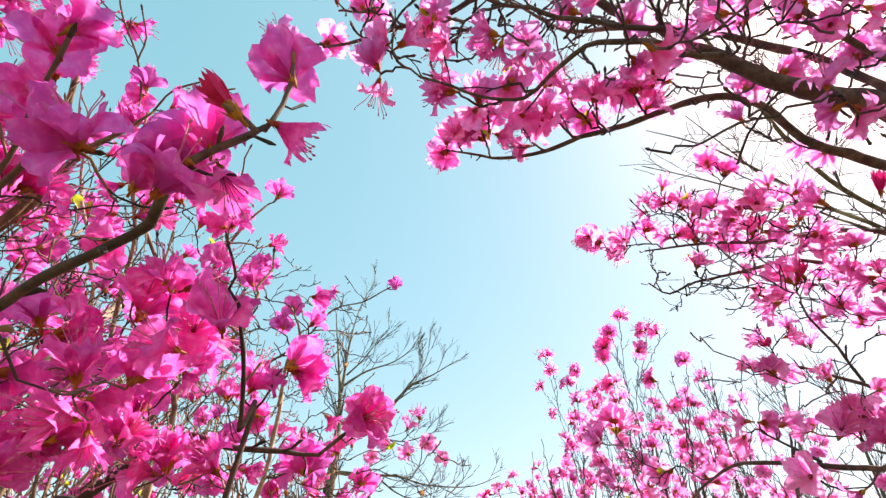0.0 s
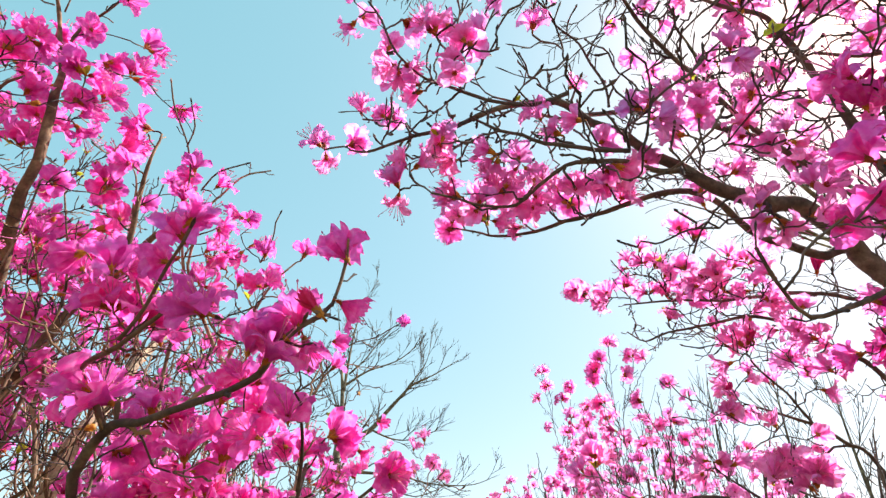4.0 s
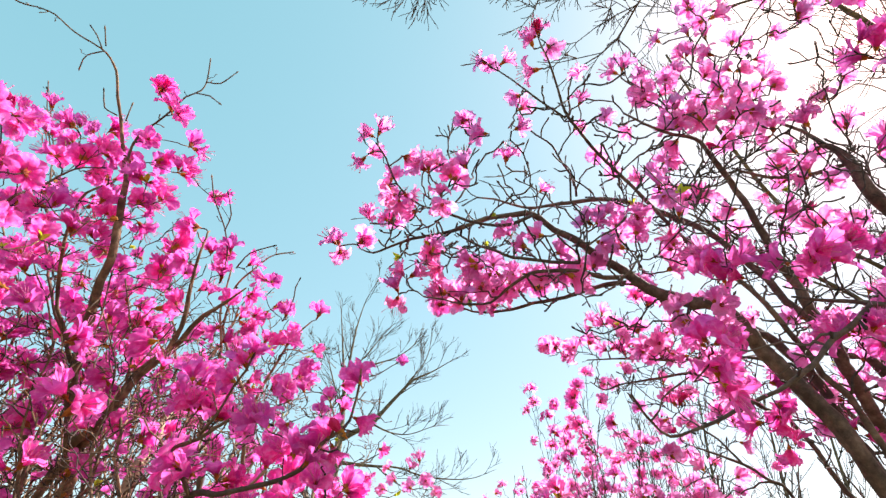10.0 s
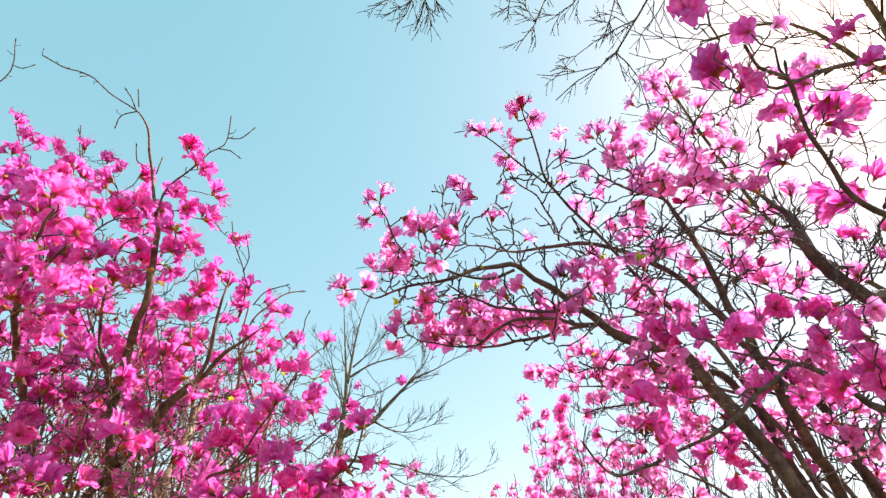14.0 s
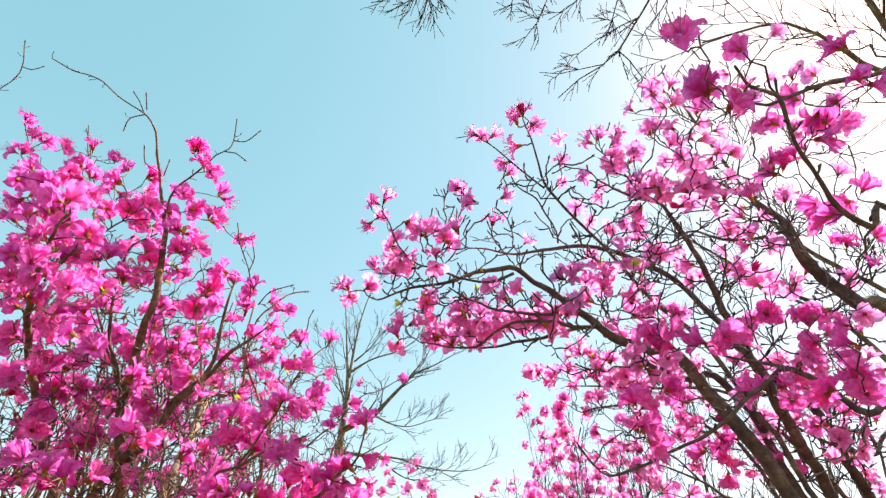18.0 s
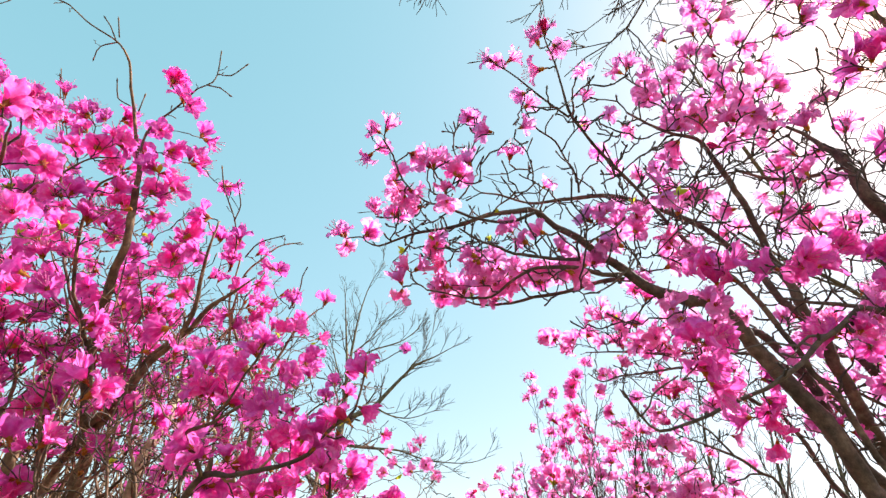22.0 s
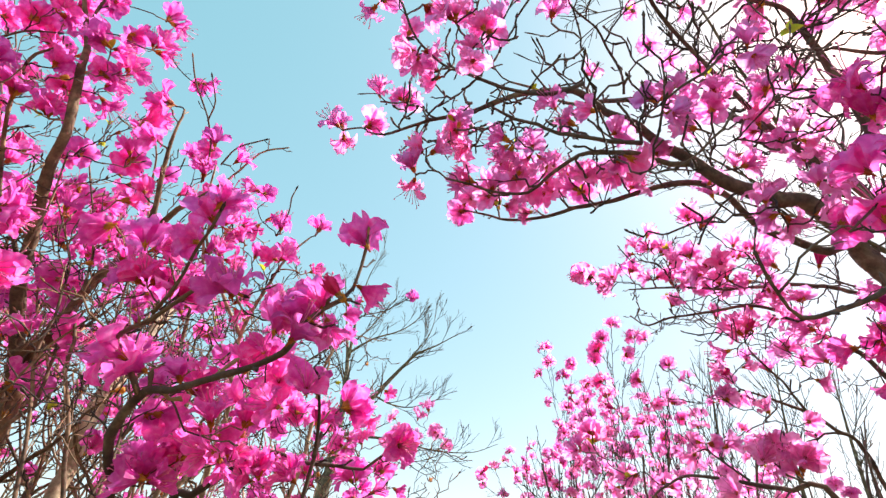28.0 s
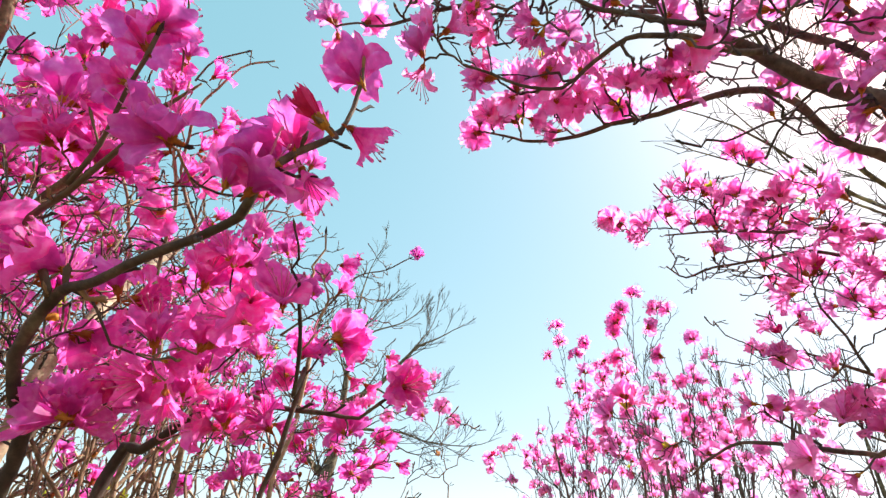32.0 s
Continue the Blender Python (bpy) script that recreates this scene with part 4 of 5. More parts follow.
limb(upright, [(-0.794, 0.520, 1.794, 0.0040), (-0.817, 0.543, 1.845, 0.0034), (-0.851, 0.550, 1.920, 0.0030), (-0.853, 0.538, 2.022, 0.0026), (-0.959, 0.548, 2.176, 0.0022), (-1.086, 0.527, 2.371, 0.0018), (-1.204, 0.492, 2.587, 0.0013), (-1.222, 0.444, 2.652, 0.0009)])
limb(upright, [(-0.82, 0.72, -0.05, 0.0090), (-0.78, 0.72, 0.80, 0.0070), (-0.782, 0.645, 1.707, 0.0040), (-0.781, 0.621, 1.774, 0.0036), (-0.759, 0.563, 1.853, 0.0032), (-0.757, 0.533, 1.929, 0.0028), (-0.748, 0.515, 1.988, 0.0022)])
limb(upright, [(-1.307, 0.350, 2.609, 0.0018), (-1.188, 0.296, 2.686, 0.0014), (-1.152, 0.273, 2.717, 0.0010), (-1.149, 0.238, 2.766, 0.0006)])
limb(upright, [(-1.153, 0.275, 2.715, 0.0010), (-1.129, 0.279, 2.710, 0.0008), (-1.102, 0.274, 2.718, 0.0005)])
limb(upright, [(-0.953, 0.464, 2.460, 0.0014), (-1.006, 0.446, 2.569, 0.0011), (-1.018, 0.417, 2.641, 0.0006)])
limb(upright, [(-0.651, 0.270, 2.343, 0.0012), (-0.691, 0.280, 2.378, 0.0010), (-0.696, 0.262, 2.402, 0.0006)])
limb(upright, [(-0.635, 0.277, 2.333, 0.0011), (-0.628, 0.265, 2.366, 0.0006)])
limb(upright, [(-0.88, 0.66, -0.05, 0.0148), (-0.82, 0.60, 0.60, 0.0123), (-0.74, 0.56, 1.30, 0.0101), (-0.729, 0.629, 1.702, 0.0082), (-0.640, 0.543, 1.759, 0.0076), (-0.565, 0.484, 1.813, 0.0071), (-0.538, 0.474, 1.881, 0.0064), (-0.487, 0.450, 1.917, 0.0055), (-0.443, 0.423, 1.958, 0.0045), (-0.391, 0.411, 1.995, 0.0029), (-0.350, 0.401, 2.028, 0.0014)])
# the pale stem and the thin stems behind it
limb(twiggy, [(-0.62, 0.55, -0.05, 0.0174), (-0.60, 0.55, 0.60, 0.0145), (-0.57, 0.57, 1.20, 0.0130), (-0.584, 0.665, 1.717, 0.0116), (-0.598, 0.704, 1.799, 0.0116), (-0.629, 0.795, 1.929, 0.0109), (-0.664, 0.899, 2.040, 0.0101), (-0.669, 0.975, 2.139, 0.0072), (-0.610, 0.925, 2.175, 0.0029), (-0.505, 0.738, 2.179, 0.0018), (-0.457, 0.692, 2.226, 0.0011)])
limb(twiggy, [(-0.673, 0.886, 1.955, 0.0040), (-0.660, 0.831, 2.031, 0.0035), (-0.653, 0.757, 2.099, 0.0030), (-0.662, 0.676, 2.176, 0.0024), (-0.633, 0.596, 2.252, 0.0018), (-0.632, 0.553, 2.276, 0.0010)])
limb(twiggy, [(-0.60, 1.10, -0.05, 0.0100), (-0.58, 1.08, 0.70, 0.0080), (-0.52, 1.00, 1.30, 0.0060), (-0.451, 0.863, 1.754, 0.0050), (-0.433, 0.801, 1.840, 0.0044), (-0.415, 0.743, 1.920, 0.0038), (-0.375, 0.693, 1.989, 0.0030), (-0.335, 0.651, 2.047, 0.0023), (-0.290, 0.635, 2.087, 0.0015)])
limb(twiggy, [(-0.415, 0.743, 1.920, 0.0034), (-0.453, 0.665, 1.991, 0.0030), (-0.458, 0.581, 2.056, 0.0025), (-0.422, 0.506, 2.108, 0.0020), (-0.351, 0.461, 2.137, 0.0014), (-0.299, 0.454, 2.148, 0.0007)])
limb(twiggy, [(-0.45, 1.10, -0.05, 0.0080), (-0.42, 1.08, 0.90, 0.0060), (-0.282, 0.862, 1.759, 0.0036), (-0.264, 0.816, 1.822, 0.0030), (-0.252, 0.774, 1.879, 0.0026), (-0.232, 0.749, 1.914, 0.0020), (-0.247, 0.725, 1.948, 0.0012)])
limb(twiggy, [(-0.351, 0.908, 1.912, 0.0026), (-0.286, 0.941, 2.000, 0.0021), (-0.244, 0.930, 2.047, 0.0018), (-0.211, 0.941, 2.081, 0.0015), (-0.168, 0.952, 2.099, 0.0012), (-0.120, 0.952, 2.132, 0.0008)])
limb(twiggy, [(-0.62, 1.00, -0.05, 0.0090), (-0.60, 0.98, 0.80, 0.0070), (-0.514, 0.808, 1.743, 0.0040), (-0.510, 0.741, 1.836, 0.0036), (-0.493, 0.677, 1.924, 0.0032), (-0.457, 0.600, 1.979, 0.0028), (-0.445, 0.519, 2.056, 0.0022), (-0.428, 0.473, 2.119, 0.0015)])
limb(twiggy, [(-0.453, 0.489, 2.097, 0.0016), (-0.439, 0.458, 2.140, 0.0013), (-0.446, 0.427, 2.181, 0.0010), (-0.465, 0.389, 2.233, 0.0009), (-0.470, 0.366, 2.265, 0.0005)])
limb(twiggy, [(-0.446, 0.427, 2.181, 0.0010), (-0.431, 0.408, 2.208, 0.0008), (-0.438, 0.385, 2.239, 0.0005)])
limb(twiggy, [(-0.415, 0.473, 2.119, 0.0013), (-0.390, 0.454, 2.146, 0.0010), (-0.345, 0.446, 2.158, 0.0006)])
limb(twiggy, [(-0.351, 0.626, 2.081, 0.0013), (-0.331, 0.601, 2.116, 0.0010), (-0.325, 0.580, 2.144, 0.0012), (-0.317, 0.572, 2.156, 0.0006)])
# the leaning bush that reaches over the camera
limb(leaning, [(-0.60, 0.66, -0.05, 0.0120), (-0.50, 0.56, 0.80, 0.0094), (-0.40, 0.45, 1.38, 0.0067), (-0.347, 0.374, 1.571, 0.0052), (-0.327, 0.326, 1.606, 0.0046), (-0.295, 0.273, 1.649, 0.0039), (-0.243, 0.242, 1.652, 0.0031), (-0.205, 0.217, 1.652, 0.0029), (-0.164, 0.201, 1.656, 0.0027), (-0.141, 0.194, 1.665, 0.0026), (-0.126, 0.175, 1.673, 0.0025), (-0.118, 0.171, 1.683, 0.0023), (-0.109, 0.171, 1.695, 0.0020), (-0.097, 0.170, 1.704, 0.0018), (-0.092, 0.173, 1.717, 0.0014)])
limb(leaning, [(-0.092, 0.173, 1.717, 0.0012), (-0.089, 0.178, 1.742, 0.0012), (-0.087, 0.176, 1.761, 0.0011), (-0.087, 0.171, 1.768, 0.0009)])
limb(leaning, [(-0.295, 0.273, 1.649, 0.0030), (-0.314, 0.273, 1.677, 0.0027), (-0.330, 0.259, 1.704, 0.0024), (-0.282, 0.228, 1.711, 0.0022), (-0.249, 0.209, 1.719, 0.0019), (-0.221, 0.193, 1.723, 0.0016), (-0.190, 0.188, 1.714, 0.0011)])
limb(leaning, [(-0.282, 0.228, 1.711, 0.0018), (-0.260, 0.210, 1.734, 0.0016), (-0.238, 0.184, 1.759, 0.0014), (-0.222, 0.168, 1.772, 0.0012), (-0.215, 0.160, 1.782, 0.0009)])
limb(leaning, [(-0.45, 0.62, -0.05, 0.0096), (-0.43, 0.60, 0.70, 0.0078), (-0.36, 0.50, 1.30, 0.0060), (-0.331, 0.482, 1.580, 0.0052), (-0.301, 0.465, 1.602, 0.0046), (-0.262, 0.448, 1.624, 0.0040), (-0.227, 0.434, 1.641, 0.0035), (-0.202, 0.433, 1.643, 0.0032), (-0.177, 0.438, 1.636, 0.0027), (-0.135, 0.451, 1.637, 0.0023), (-0.105, 0.452, 1.635, 0.0018), (-0.087, 0.443, 1.647, 0.0015), (-0.078, 0.438, 1.653, 0.0011)])
limb(leaning, [(-0.30, 0.50, -0.05, 0.0060), (-0.27, 0.47, 0.80, 0.0045), (-0.162, 0.421, 1.593, 0.0023), (-0.149, 0.382, 1.628, 0.0020), (-0.143, 0.345, 1.659, 0.0017), (-0.144, 0.314, 1.682, 0.0014), (-0.142, 0.298, 1.687, 0.0010)])
limb(leaning, [(-0.093, 0.165, 1.702, 0.0013), (-0.093, 0.152, 1.694, 0.0012), (-0.094, 0.148, 1.692, 0.0010)])
bud(leaning, (-0.093, 0.147, 1.692), (-0.659, -0.526, 0.537), 0.72)
# the flowers of the bushes on the shady side
bloom(upright, 3, [(-0.561, 0.236, 2.374), (-0.535, 0.262, 2.339), (-0.583, 0.292, 2.297), (-0.529, 0.340, 2.334), (-0.542, 0.358, 2.275), (-0.547, 0.297, 2.188), (-0.560, 0.320, 2.156), (-1.026, 0.571, 2.652), (-0.919, 0.513, 2.563), (-0.750, 0.376, 2.415), (-0.826, 0.393, 2.390), (-1.173, 0.463, 2.627), (-1.115, 0.477, 2.609), (-1.226, 0.432, 2.668), (-1.152, 0.416, 2.522), (-0.912, 0.365, 2.427), (-0.770, 0.161, 2.200), (-0.765, 0.140, 2.145), (-0.538, -0.015, 2.006), (-0.631, 0.093, 2.127), (-0.956, 0.294, 2.354), (-0.629, 0.158, 2.072), (-0.669, 0.272, 2.220), (-0.632, 0.265, 2.231)], size=1.1)
bloom(upright, 2, [(-0.602, 0.310, 2.254), (-0.588, 0.343, 2.295), (-0.687, 0.148, 2.051), (-0.674, 0.132, 1.987), (-0.647, 0.250, 2.082), (-0.691, 0.318, 2.157), (-0.641, 0.360, 2.101), (-0.571, 0.111, 1.934), (-0.613, 0.335, 2.135), (-0.565, 0.338, 2.132), (-0.587, 0.202, 1.979), (-0.613, 0.278, 2.043), (-0.477, 0.337, 2.067), (-0.450, 0.349, 2.051), (-0.446, 0.346, 2.123), (-0.460, 0.390, 1.978), (-0.595, 0.211, 1.898), (-0.566, 0.226, 1.878), (-0.668, 0.429, 2.006), (-0.637, 0.438, 1.993), (-0.720, 0.330, 1.885), (-0.719, 0.295, 1.849), (-0.726, 0.381, 1.900), (-0.624, 0.475, 1.942)], size=1.15)
bloom(upright, 2, [(-0.581, 0.486, 1.929), (-0.541, 0.471, 1.950), (-0.694, 0.500, 1.907), (-0.592, 0.394, 2.054), (-0.593, 0.475, 2.028), (-0.346, 0.426, 1.846), (-0.427, 0.430, 1.839), (-0.441, 0.206, 1.722), (-0.430, 0.195, 1.736), (-0.549, 0.169, 1.685), (-0.526, 0.178, 1.673), (-0.570, 0.294, 1.683), (-0.633, 0.415, 1.771), (-0.571, 0.348, 1.693), (-0.517, 0.466, 1.788), (-0.494, 0.478, 1.772), (-0.475, 0.530, 1.785), (-0.392, 0.395, 1.717), (-0.569, 0.498, 1.743), (-0.764, 0.529, 1.866), (-0.778, 0.429, 1.833), (-0.731, 0.249, 1.911), (-0.723, 0.208, 1.967), (-0.687, 0.314, 1.993)], size=1.15)
bloom(upright, 2, [(-0.737, 0.131, 2.073), (-0.830, 0.155, 2.207), (-0.757, 0.199, 2.148), (-0.717, 0.269, 2.223), (-0.749, 0.285, 2.116), (-0.751, 0.314, 1.991), (-0.711, 0.402, 2.041), (-0.601, 0.432, 1.968), (-0.750, 0.346, 1.947), (-0.535, 0.333, 2.173), (-0.882, 0.305, 2.170), (-0.916, 0.329, 2.391), (-0.991, 0.445, 2.570), (-0.786, 0.452, 1.886), (-0.581, 0.464, 1.874), (-0.520, 0.418, 1.990), (-0.716, 0.352, 1.770), (-0.636, 0.454, 1.802), (-0.777, 0.494, 1.914), (-0.672, 0.465, 1.955), (-0.801, 0.422, 2.181), (-0.825, 0.251, 2.076), (-0.767, 0.379, 1.987), (-0.777, 0.353, 1.938)], size=1.15)
bloom(twiggy, 2, [(-0.429, 0.458, 2.140), (-0.400, 0.473, 2.120), (-0.397, 0.616, 2.178), (-0.412, 0.548, 2.101), (-0.419, 0.474, 2.034), (-0.418, 0.497, 2.002), (-0.412, 0.536, 2.034), (-0.372, 0.553, 2.011), (-0.379, 0.610, 2.103), (-0.344, 0.622, 2.087), (-0.276, 0.630, 2.093), (-0.292, 0.675, 2.032), (-0.328, 0.612, 2.016), (-0.322, 0.642, 2.059), (-0.271, 0.625, 1.914), (-0.299, 0.651, 1.962), (-0.240, 0.729, 1.942), (-0.218, 0.745, 1.920), (-0.288, 0.529, 1.876), (-0.373, 0.484, 1.936), (-0.420, 0.498, 1.915), (-0.447, 0.489, 2.097)], size=1.05)
bloom(twiggy, 1, [(-0.215, 0.940, 2.115), (-0.105, 0.952, 2.132)], size=0.85)
bloom(twiggy, 2, [(-0.404, 0.580, 2.058), (-0.375, 0.612, 2.015), (-0.450, 0.565, 1.992), (-0.497, 0.597, 2.033), (-0.413, 0.660, 1.948), (-0.359, 0.668, 1.939), (-0.260, 0.750, 1.913), (-0.316, 0.707, 1.885), (-0.445, 0.649, 1.877), (-0.540, 0.777, 1.870), (-0.639, 0.743, 1.999), (-0.682, 0.739, 2.089), (-0.521, 0.594, 2.121), (-0.405, 0.672, 1.847), (-0.340, 0.687, 1.828), (-0.291, 0.692, 1.992), (-0.229, 0.757, 1.988), (-0.604, 0.783, 2.031), (-0.722, 0.828, 1.966), (-0.766, 0.873, 1.903), (-0.218, 0.923, 1.847), (-0.187, 0.931, 1.836)], size=1.05)
LEANING_FLOWERS = [
    ((-0.086, 0.177, 1.760), (-0.51, -0.13, 0.85), 0.95), ((-0.087, 0.174, 1.718), (0.89, 0.34, -0.31), 0.90),
    ((-0.113, 0.171, 1.694), (-0.18, -0.22, 0.96), 0.95), ((-0.120, 0.169, 1.684), (-0.79, 0.23, 0.57), 0.88),
    ((-0.109, 0.177, 1.688), (0.45, 0.26, -0.85), 0.95), ((-0.149, 0.180, 1.677), (0.11, 0.04, 0.99), 1.18),
    ((-0.133, 0.175, 1.669), (0.57, -0.30, 0.69), 1.0), ((-0.193, 0.185, 1.715), (-0.90, -0.01, 0.44), 1.25),
    ((-0.194, 0.186, 1.712), (-0.15, -0.60, 0.80), 1.15), ((-0.302, 0.349, 1.595), (-0.83, -0.56, -0.03), 1.25),
    ((-0.293, 0.418, 1.666), (0.17, -0.53, -0.83), 1.15), ((-0.151, 0.315, 1.676), (0.14, -0.91, 0.38), 1.15),
    ((-0.176, 0.313, 1.660), (-0.64, -0.77, 0.01), 1.1), ((-0.301, 0.283, 1.679), (-0.48, -0.87, 0.14), 1.15),
    ((-0.315, 0.267, 1.686), (-0.88, -0.45, 0.17), 1.15), ((-0.222, 0.168, 1.775), (-0.50, -0.20, 0.80), 1.1),
    ((-0.216, 0.160, 1.785), (0.40, 0.10, 0.90), 0.92), ((-0.238, 0.184, 1.762), (-0.85, 0.20, 0.45), 0.95),
]
bloom(leaning, 3, [(-0.239, 0.326, 1.634), (-0.230, 0.336, 1.621), (-0.212, 0.333, 1.641), (-0.232, 0.390, 1.682), (-0.238, 0.434, 1.707), (-0.203, 0.375, 1.702), (-0.074, 0.435, 1.657), (-0.288, 0.377, 1.618), (-0.314, 0.382, 1.611), (-0.203, 0.328, 1.713), (-0.230, 0.342, 1.695), (-0.132, 0.399, 1.687), (-0.159, 0.405, 1.663), (-0.299, 0.211, 1.766), (-0.290, 0.222, 1.735), (-0.275, 0.239, 1.729), (-0.311, 0.326, 1.651), (-0.243, 0.397, 1.624), (-0.217, 0.433, 1.611), (-0.174, 0.433, 1.611), (-0.284, 0.329, 1.679), (-0.231, 0.407, 1.645), (-0.115, 0.465, 1.619), (-0.315, 0.371, 1.592)], size=1.0)
# the far bush: tall thin stems, a flower at each tip
bloom(slender, 3, [(0.406, 1.894, 2.437), (0.433, 1.929, 2.392), (0.505, 1.835, 2.350), (0.455, 1.821, 2.287), (0.505, 1.306, 2.264), (0.480, 1.333, 2.229), (0.469, 1.357, 2.199), (0.459, 1.381, 2.168), (0.544, 1.345, 2.181), (0.587, 1.346, 2.245), (0.629, 1.351, 2.239), (0.714, 1.418, 2.186), (0.883, 1.668, 2.240), (0.782, 1.228, 2.072), (0.641, 1.481, 2.153), (0.702, 1.534, 2.085), (0.434, 1.935, 2.222), (0.480, 1.898, 2.187), (0.482, 1.848, 2.089), (0.479, 1.593, 2.172), (0.527, 1.534, 2.167), (0.545, 1.567, 2.124), (0.474, 1.578, 2.110), (0.617, 1.661, 2.085)], size=1.12)
bloom(slender, 3, [(0.488, 1.773, 2.104), (0.537, 1.761, 2.119), (0.671, 1.622, 2.054), (0.467, 2.055, 2.068), (0.446, 2.081, 2.034), (0.424, 2.121, 1.983), (0.532, 2.081, 2.034), (0.537, 1.845, 2.012), (0.596, 1.869, 1.981), (0.636, 1.740, 1.984), (0.765, 1.706, 2.028), (0.820, 1.740, 1.984), (0.901, 1.757, 2.043), (0.863, 1.711, 2.103), (0.958, 1.781, 2.013), (0.692, 1.758, 2.043), (0.598, 1.758, 2.043), (0.541, 1.839, 1.938), (0.617, 1.851, 1.923), (0.371, 2.337, 2.031), (0.464, 1.912, 2.089), (0.813, 1.874, 2.138), (0.769, 1.578, 2.111), (0.484, 1.811, 2.218)], size=1.12)
bloom(slender, 3, [(0.464, 2.320, 2.490), (0.678, 2.251, 2.420), (0.620, 2.305, 2.345), (0.560, 2.323, 2.318), (0.745, 2.218, 2.297), (0.805, 2.147, 2.225), (0.854, 1.994, 2.267), (0.892, 1.890, 2.070), (0.686, 2.411, 2.200), (0.584, 2.519, 2.220), (0.540, 2.665, 2.189), (0.752, 2.214, 2.133), (0.807, 2.138, 2.068), (1.067, 1.904, 2.055), (1.140, 1.859, 2.118), (0.719, 2.465, 2.128), (0.939, 1.831, 2.152), (0.884, 2.057, 2.180), (0.366, 2.878, 2.233), (0.437, 2.902, 2.201), (0.342, 3.012, 2.219), (0.272, 3.033, 2.188), (1.259, 1.780, 2.059), (1.354, 1.765, 2.081)], size=1.12)
bloom(low, 1, [(-0.123, 1.262, 1.893), (-0.087, 1.244, 1.918), (-0.055, 1.229, 1.939), (-0.159, 1.275, 1.874), (-0.215, 1.265, 1.887), (-0.076, 1.275, 1.876), (-0.040, 1.263, 1.892), (-0.142, 1.243, 1.919), (-0.011, 1.285, 1.863), (-0.251, 1.276, 1.871)])
# thin branches of the tall bare tree, against the sky
overhead = []
overhead.append([(1.78, 1.61, 6.21, 0.0100), (1.67, 1.78, 5.97, 0.0090), (1.54, 1.92, 5.78, 0.0080), (1.41, 2.05, 5.59, 0.0070), (1.27, 2.13, 5.48, 0.0060), (1.08, 2.20, 5.38, 0.0050), (0.91, 2.30, 5.25, 0.0040)])
overhead.append([(1.58, 1.88, 5.83, 0.0060), (1.41, 1.93, 5.76, 0.0053), (1.22, 2.00, 5.66, 0.0045), (1.07, 2.07, 5.56, 0.0037), (0.93, 2.09, 5.53, 0.0030)])
overhead.append([(1.41, 2.05, 5.59, 0.0060), (1.51, 2.10, 5.53, 0.0053), (1.62, 2.18, 5.42, 0.0045), (1.67, 2.27, 5.30, 0.0037), (1.72, 2.35, 5.18, 0.0030)])
overhead.append([(1.28, 2.12, 5.49, 0.0050), (1.08, 2.15, 5.45, 0.0043), (0.91, 2.17, 5.41, 0.0037), (0.74, 2.17, 5.42, 0.0030)])
overhead.append([(0.88, 1.67, 6.10, 0.0060), (0.78, 1.80, 5.92, 0.0053), (0.70, 1.92, 5.76, 0.0045), (0.61, 1.99, 5.66, 0.0037), (0.55, 2.05, 5.58, 0.0030)])
overhead.append([(0.50, 1.70, 6.05, 0.0050), (0.48, 1.82, 5.89, 0.0040), (0.38, 1.88, 5.81, 0.0030)])
overhead.append([(1.15, 1.67, 6.11, 0.0050), (1.04, 1.80, 5.93, 0.0043), (0.92, 1.86, 5.85, 0.0037), (0.80, 1.90, 5.78, 0.0030)])
overhead.append([(1.44, 1.64, 6.16, 0.0060), (1.38, 1.81, 5.92, 0.0050), (1.32, 1.96, 5.72, 0.0040), (1.27, 2.03, 5.62, 0.0030)])
overhead.append([(1.93, 1.63, 6.17, 0.0060), (1.77, 1.84, 5.89, 0.0050), (1.63, 1.95, 5.73, 0.0040), (1.71, 2.05, 5.60, 0.0030)])
overhead.append([(0.72, 1.90, 5.78, 0.0040), (0.65, 1.85, 5.86, 0.0035), (0.55, 1.83, 5.88, 0.0030)])
overhead.append([(1.54, 1.92, 5.78, 0.0040), (1.40, 1.87, 5.84, 0.0037), (1.33, 1.90, 5.80, 0.0033), (1.21, 1.88, 5.82, 0.0030)])
overhead.append([(-0.57, 1.87, 6.65, 0.0060), (-0.61, 2.05, 6.41, 0.0052), (-0.72, 2.09, 6.34, 0.0043), (-0.82, 2.10, 6.33, 0.0035)])
overhead.append([(-0.38, 1.87, 6.66, 0.0060), (-0.40, 2.06, 6.39, 0.0052), (-0.45, 2.14, 6.28, 0.0043), (-0.52, 2.19, 6.21, 0.0035)])
overhead.append([(-0.24, 1.87, 6.66, 0.0060), (-0.27, 2.06, 6.40, 0.0052), (-0.31, 2.15, 6.26, 0.0043), (-0.36, 2.23, 6.15, 0.0035)])
overhead.append([(-0.16, 1.90, 6.62, 0.0050), (-0.17, 2.06, 6.40, 0.0043), (-0.13, 2.13, 6.30, 0.0035)])
overhead.append([(-0.40, 2.06, 6.39, 0.0040), (-0.49, 2.10, 6.34, 0.0037), (-0.61, 2.11, 6.32, 0.0035)])
overhead.append([(-0.27, 2.07, 6.37, 0.0040), (-0.24, 2.14, 6.29, 0.0037), (-0.27, 2.19, 6.21, 0.0035)])
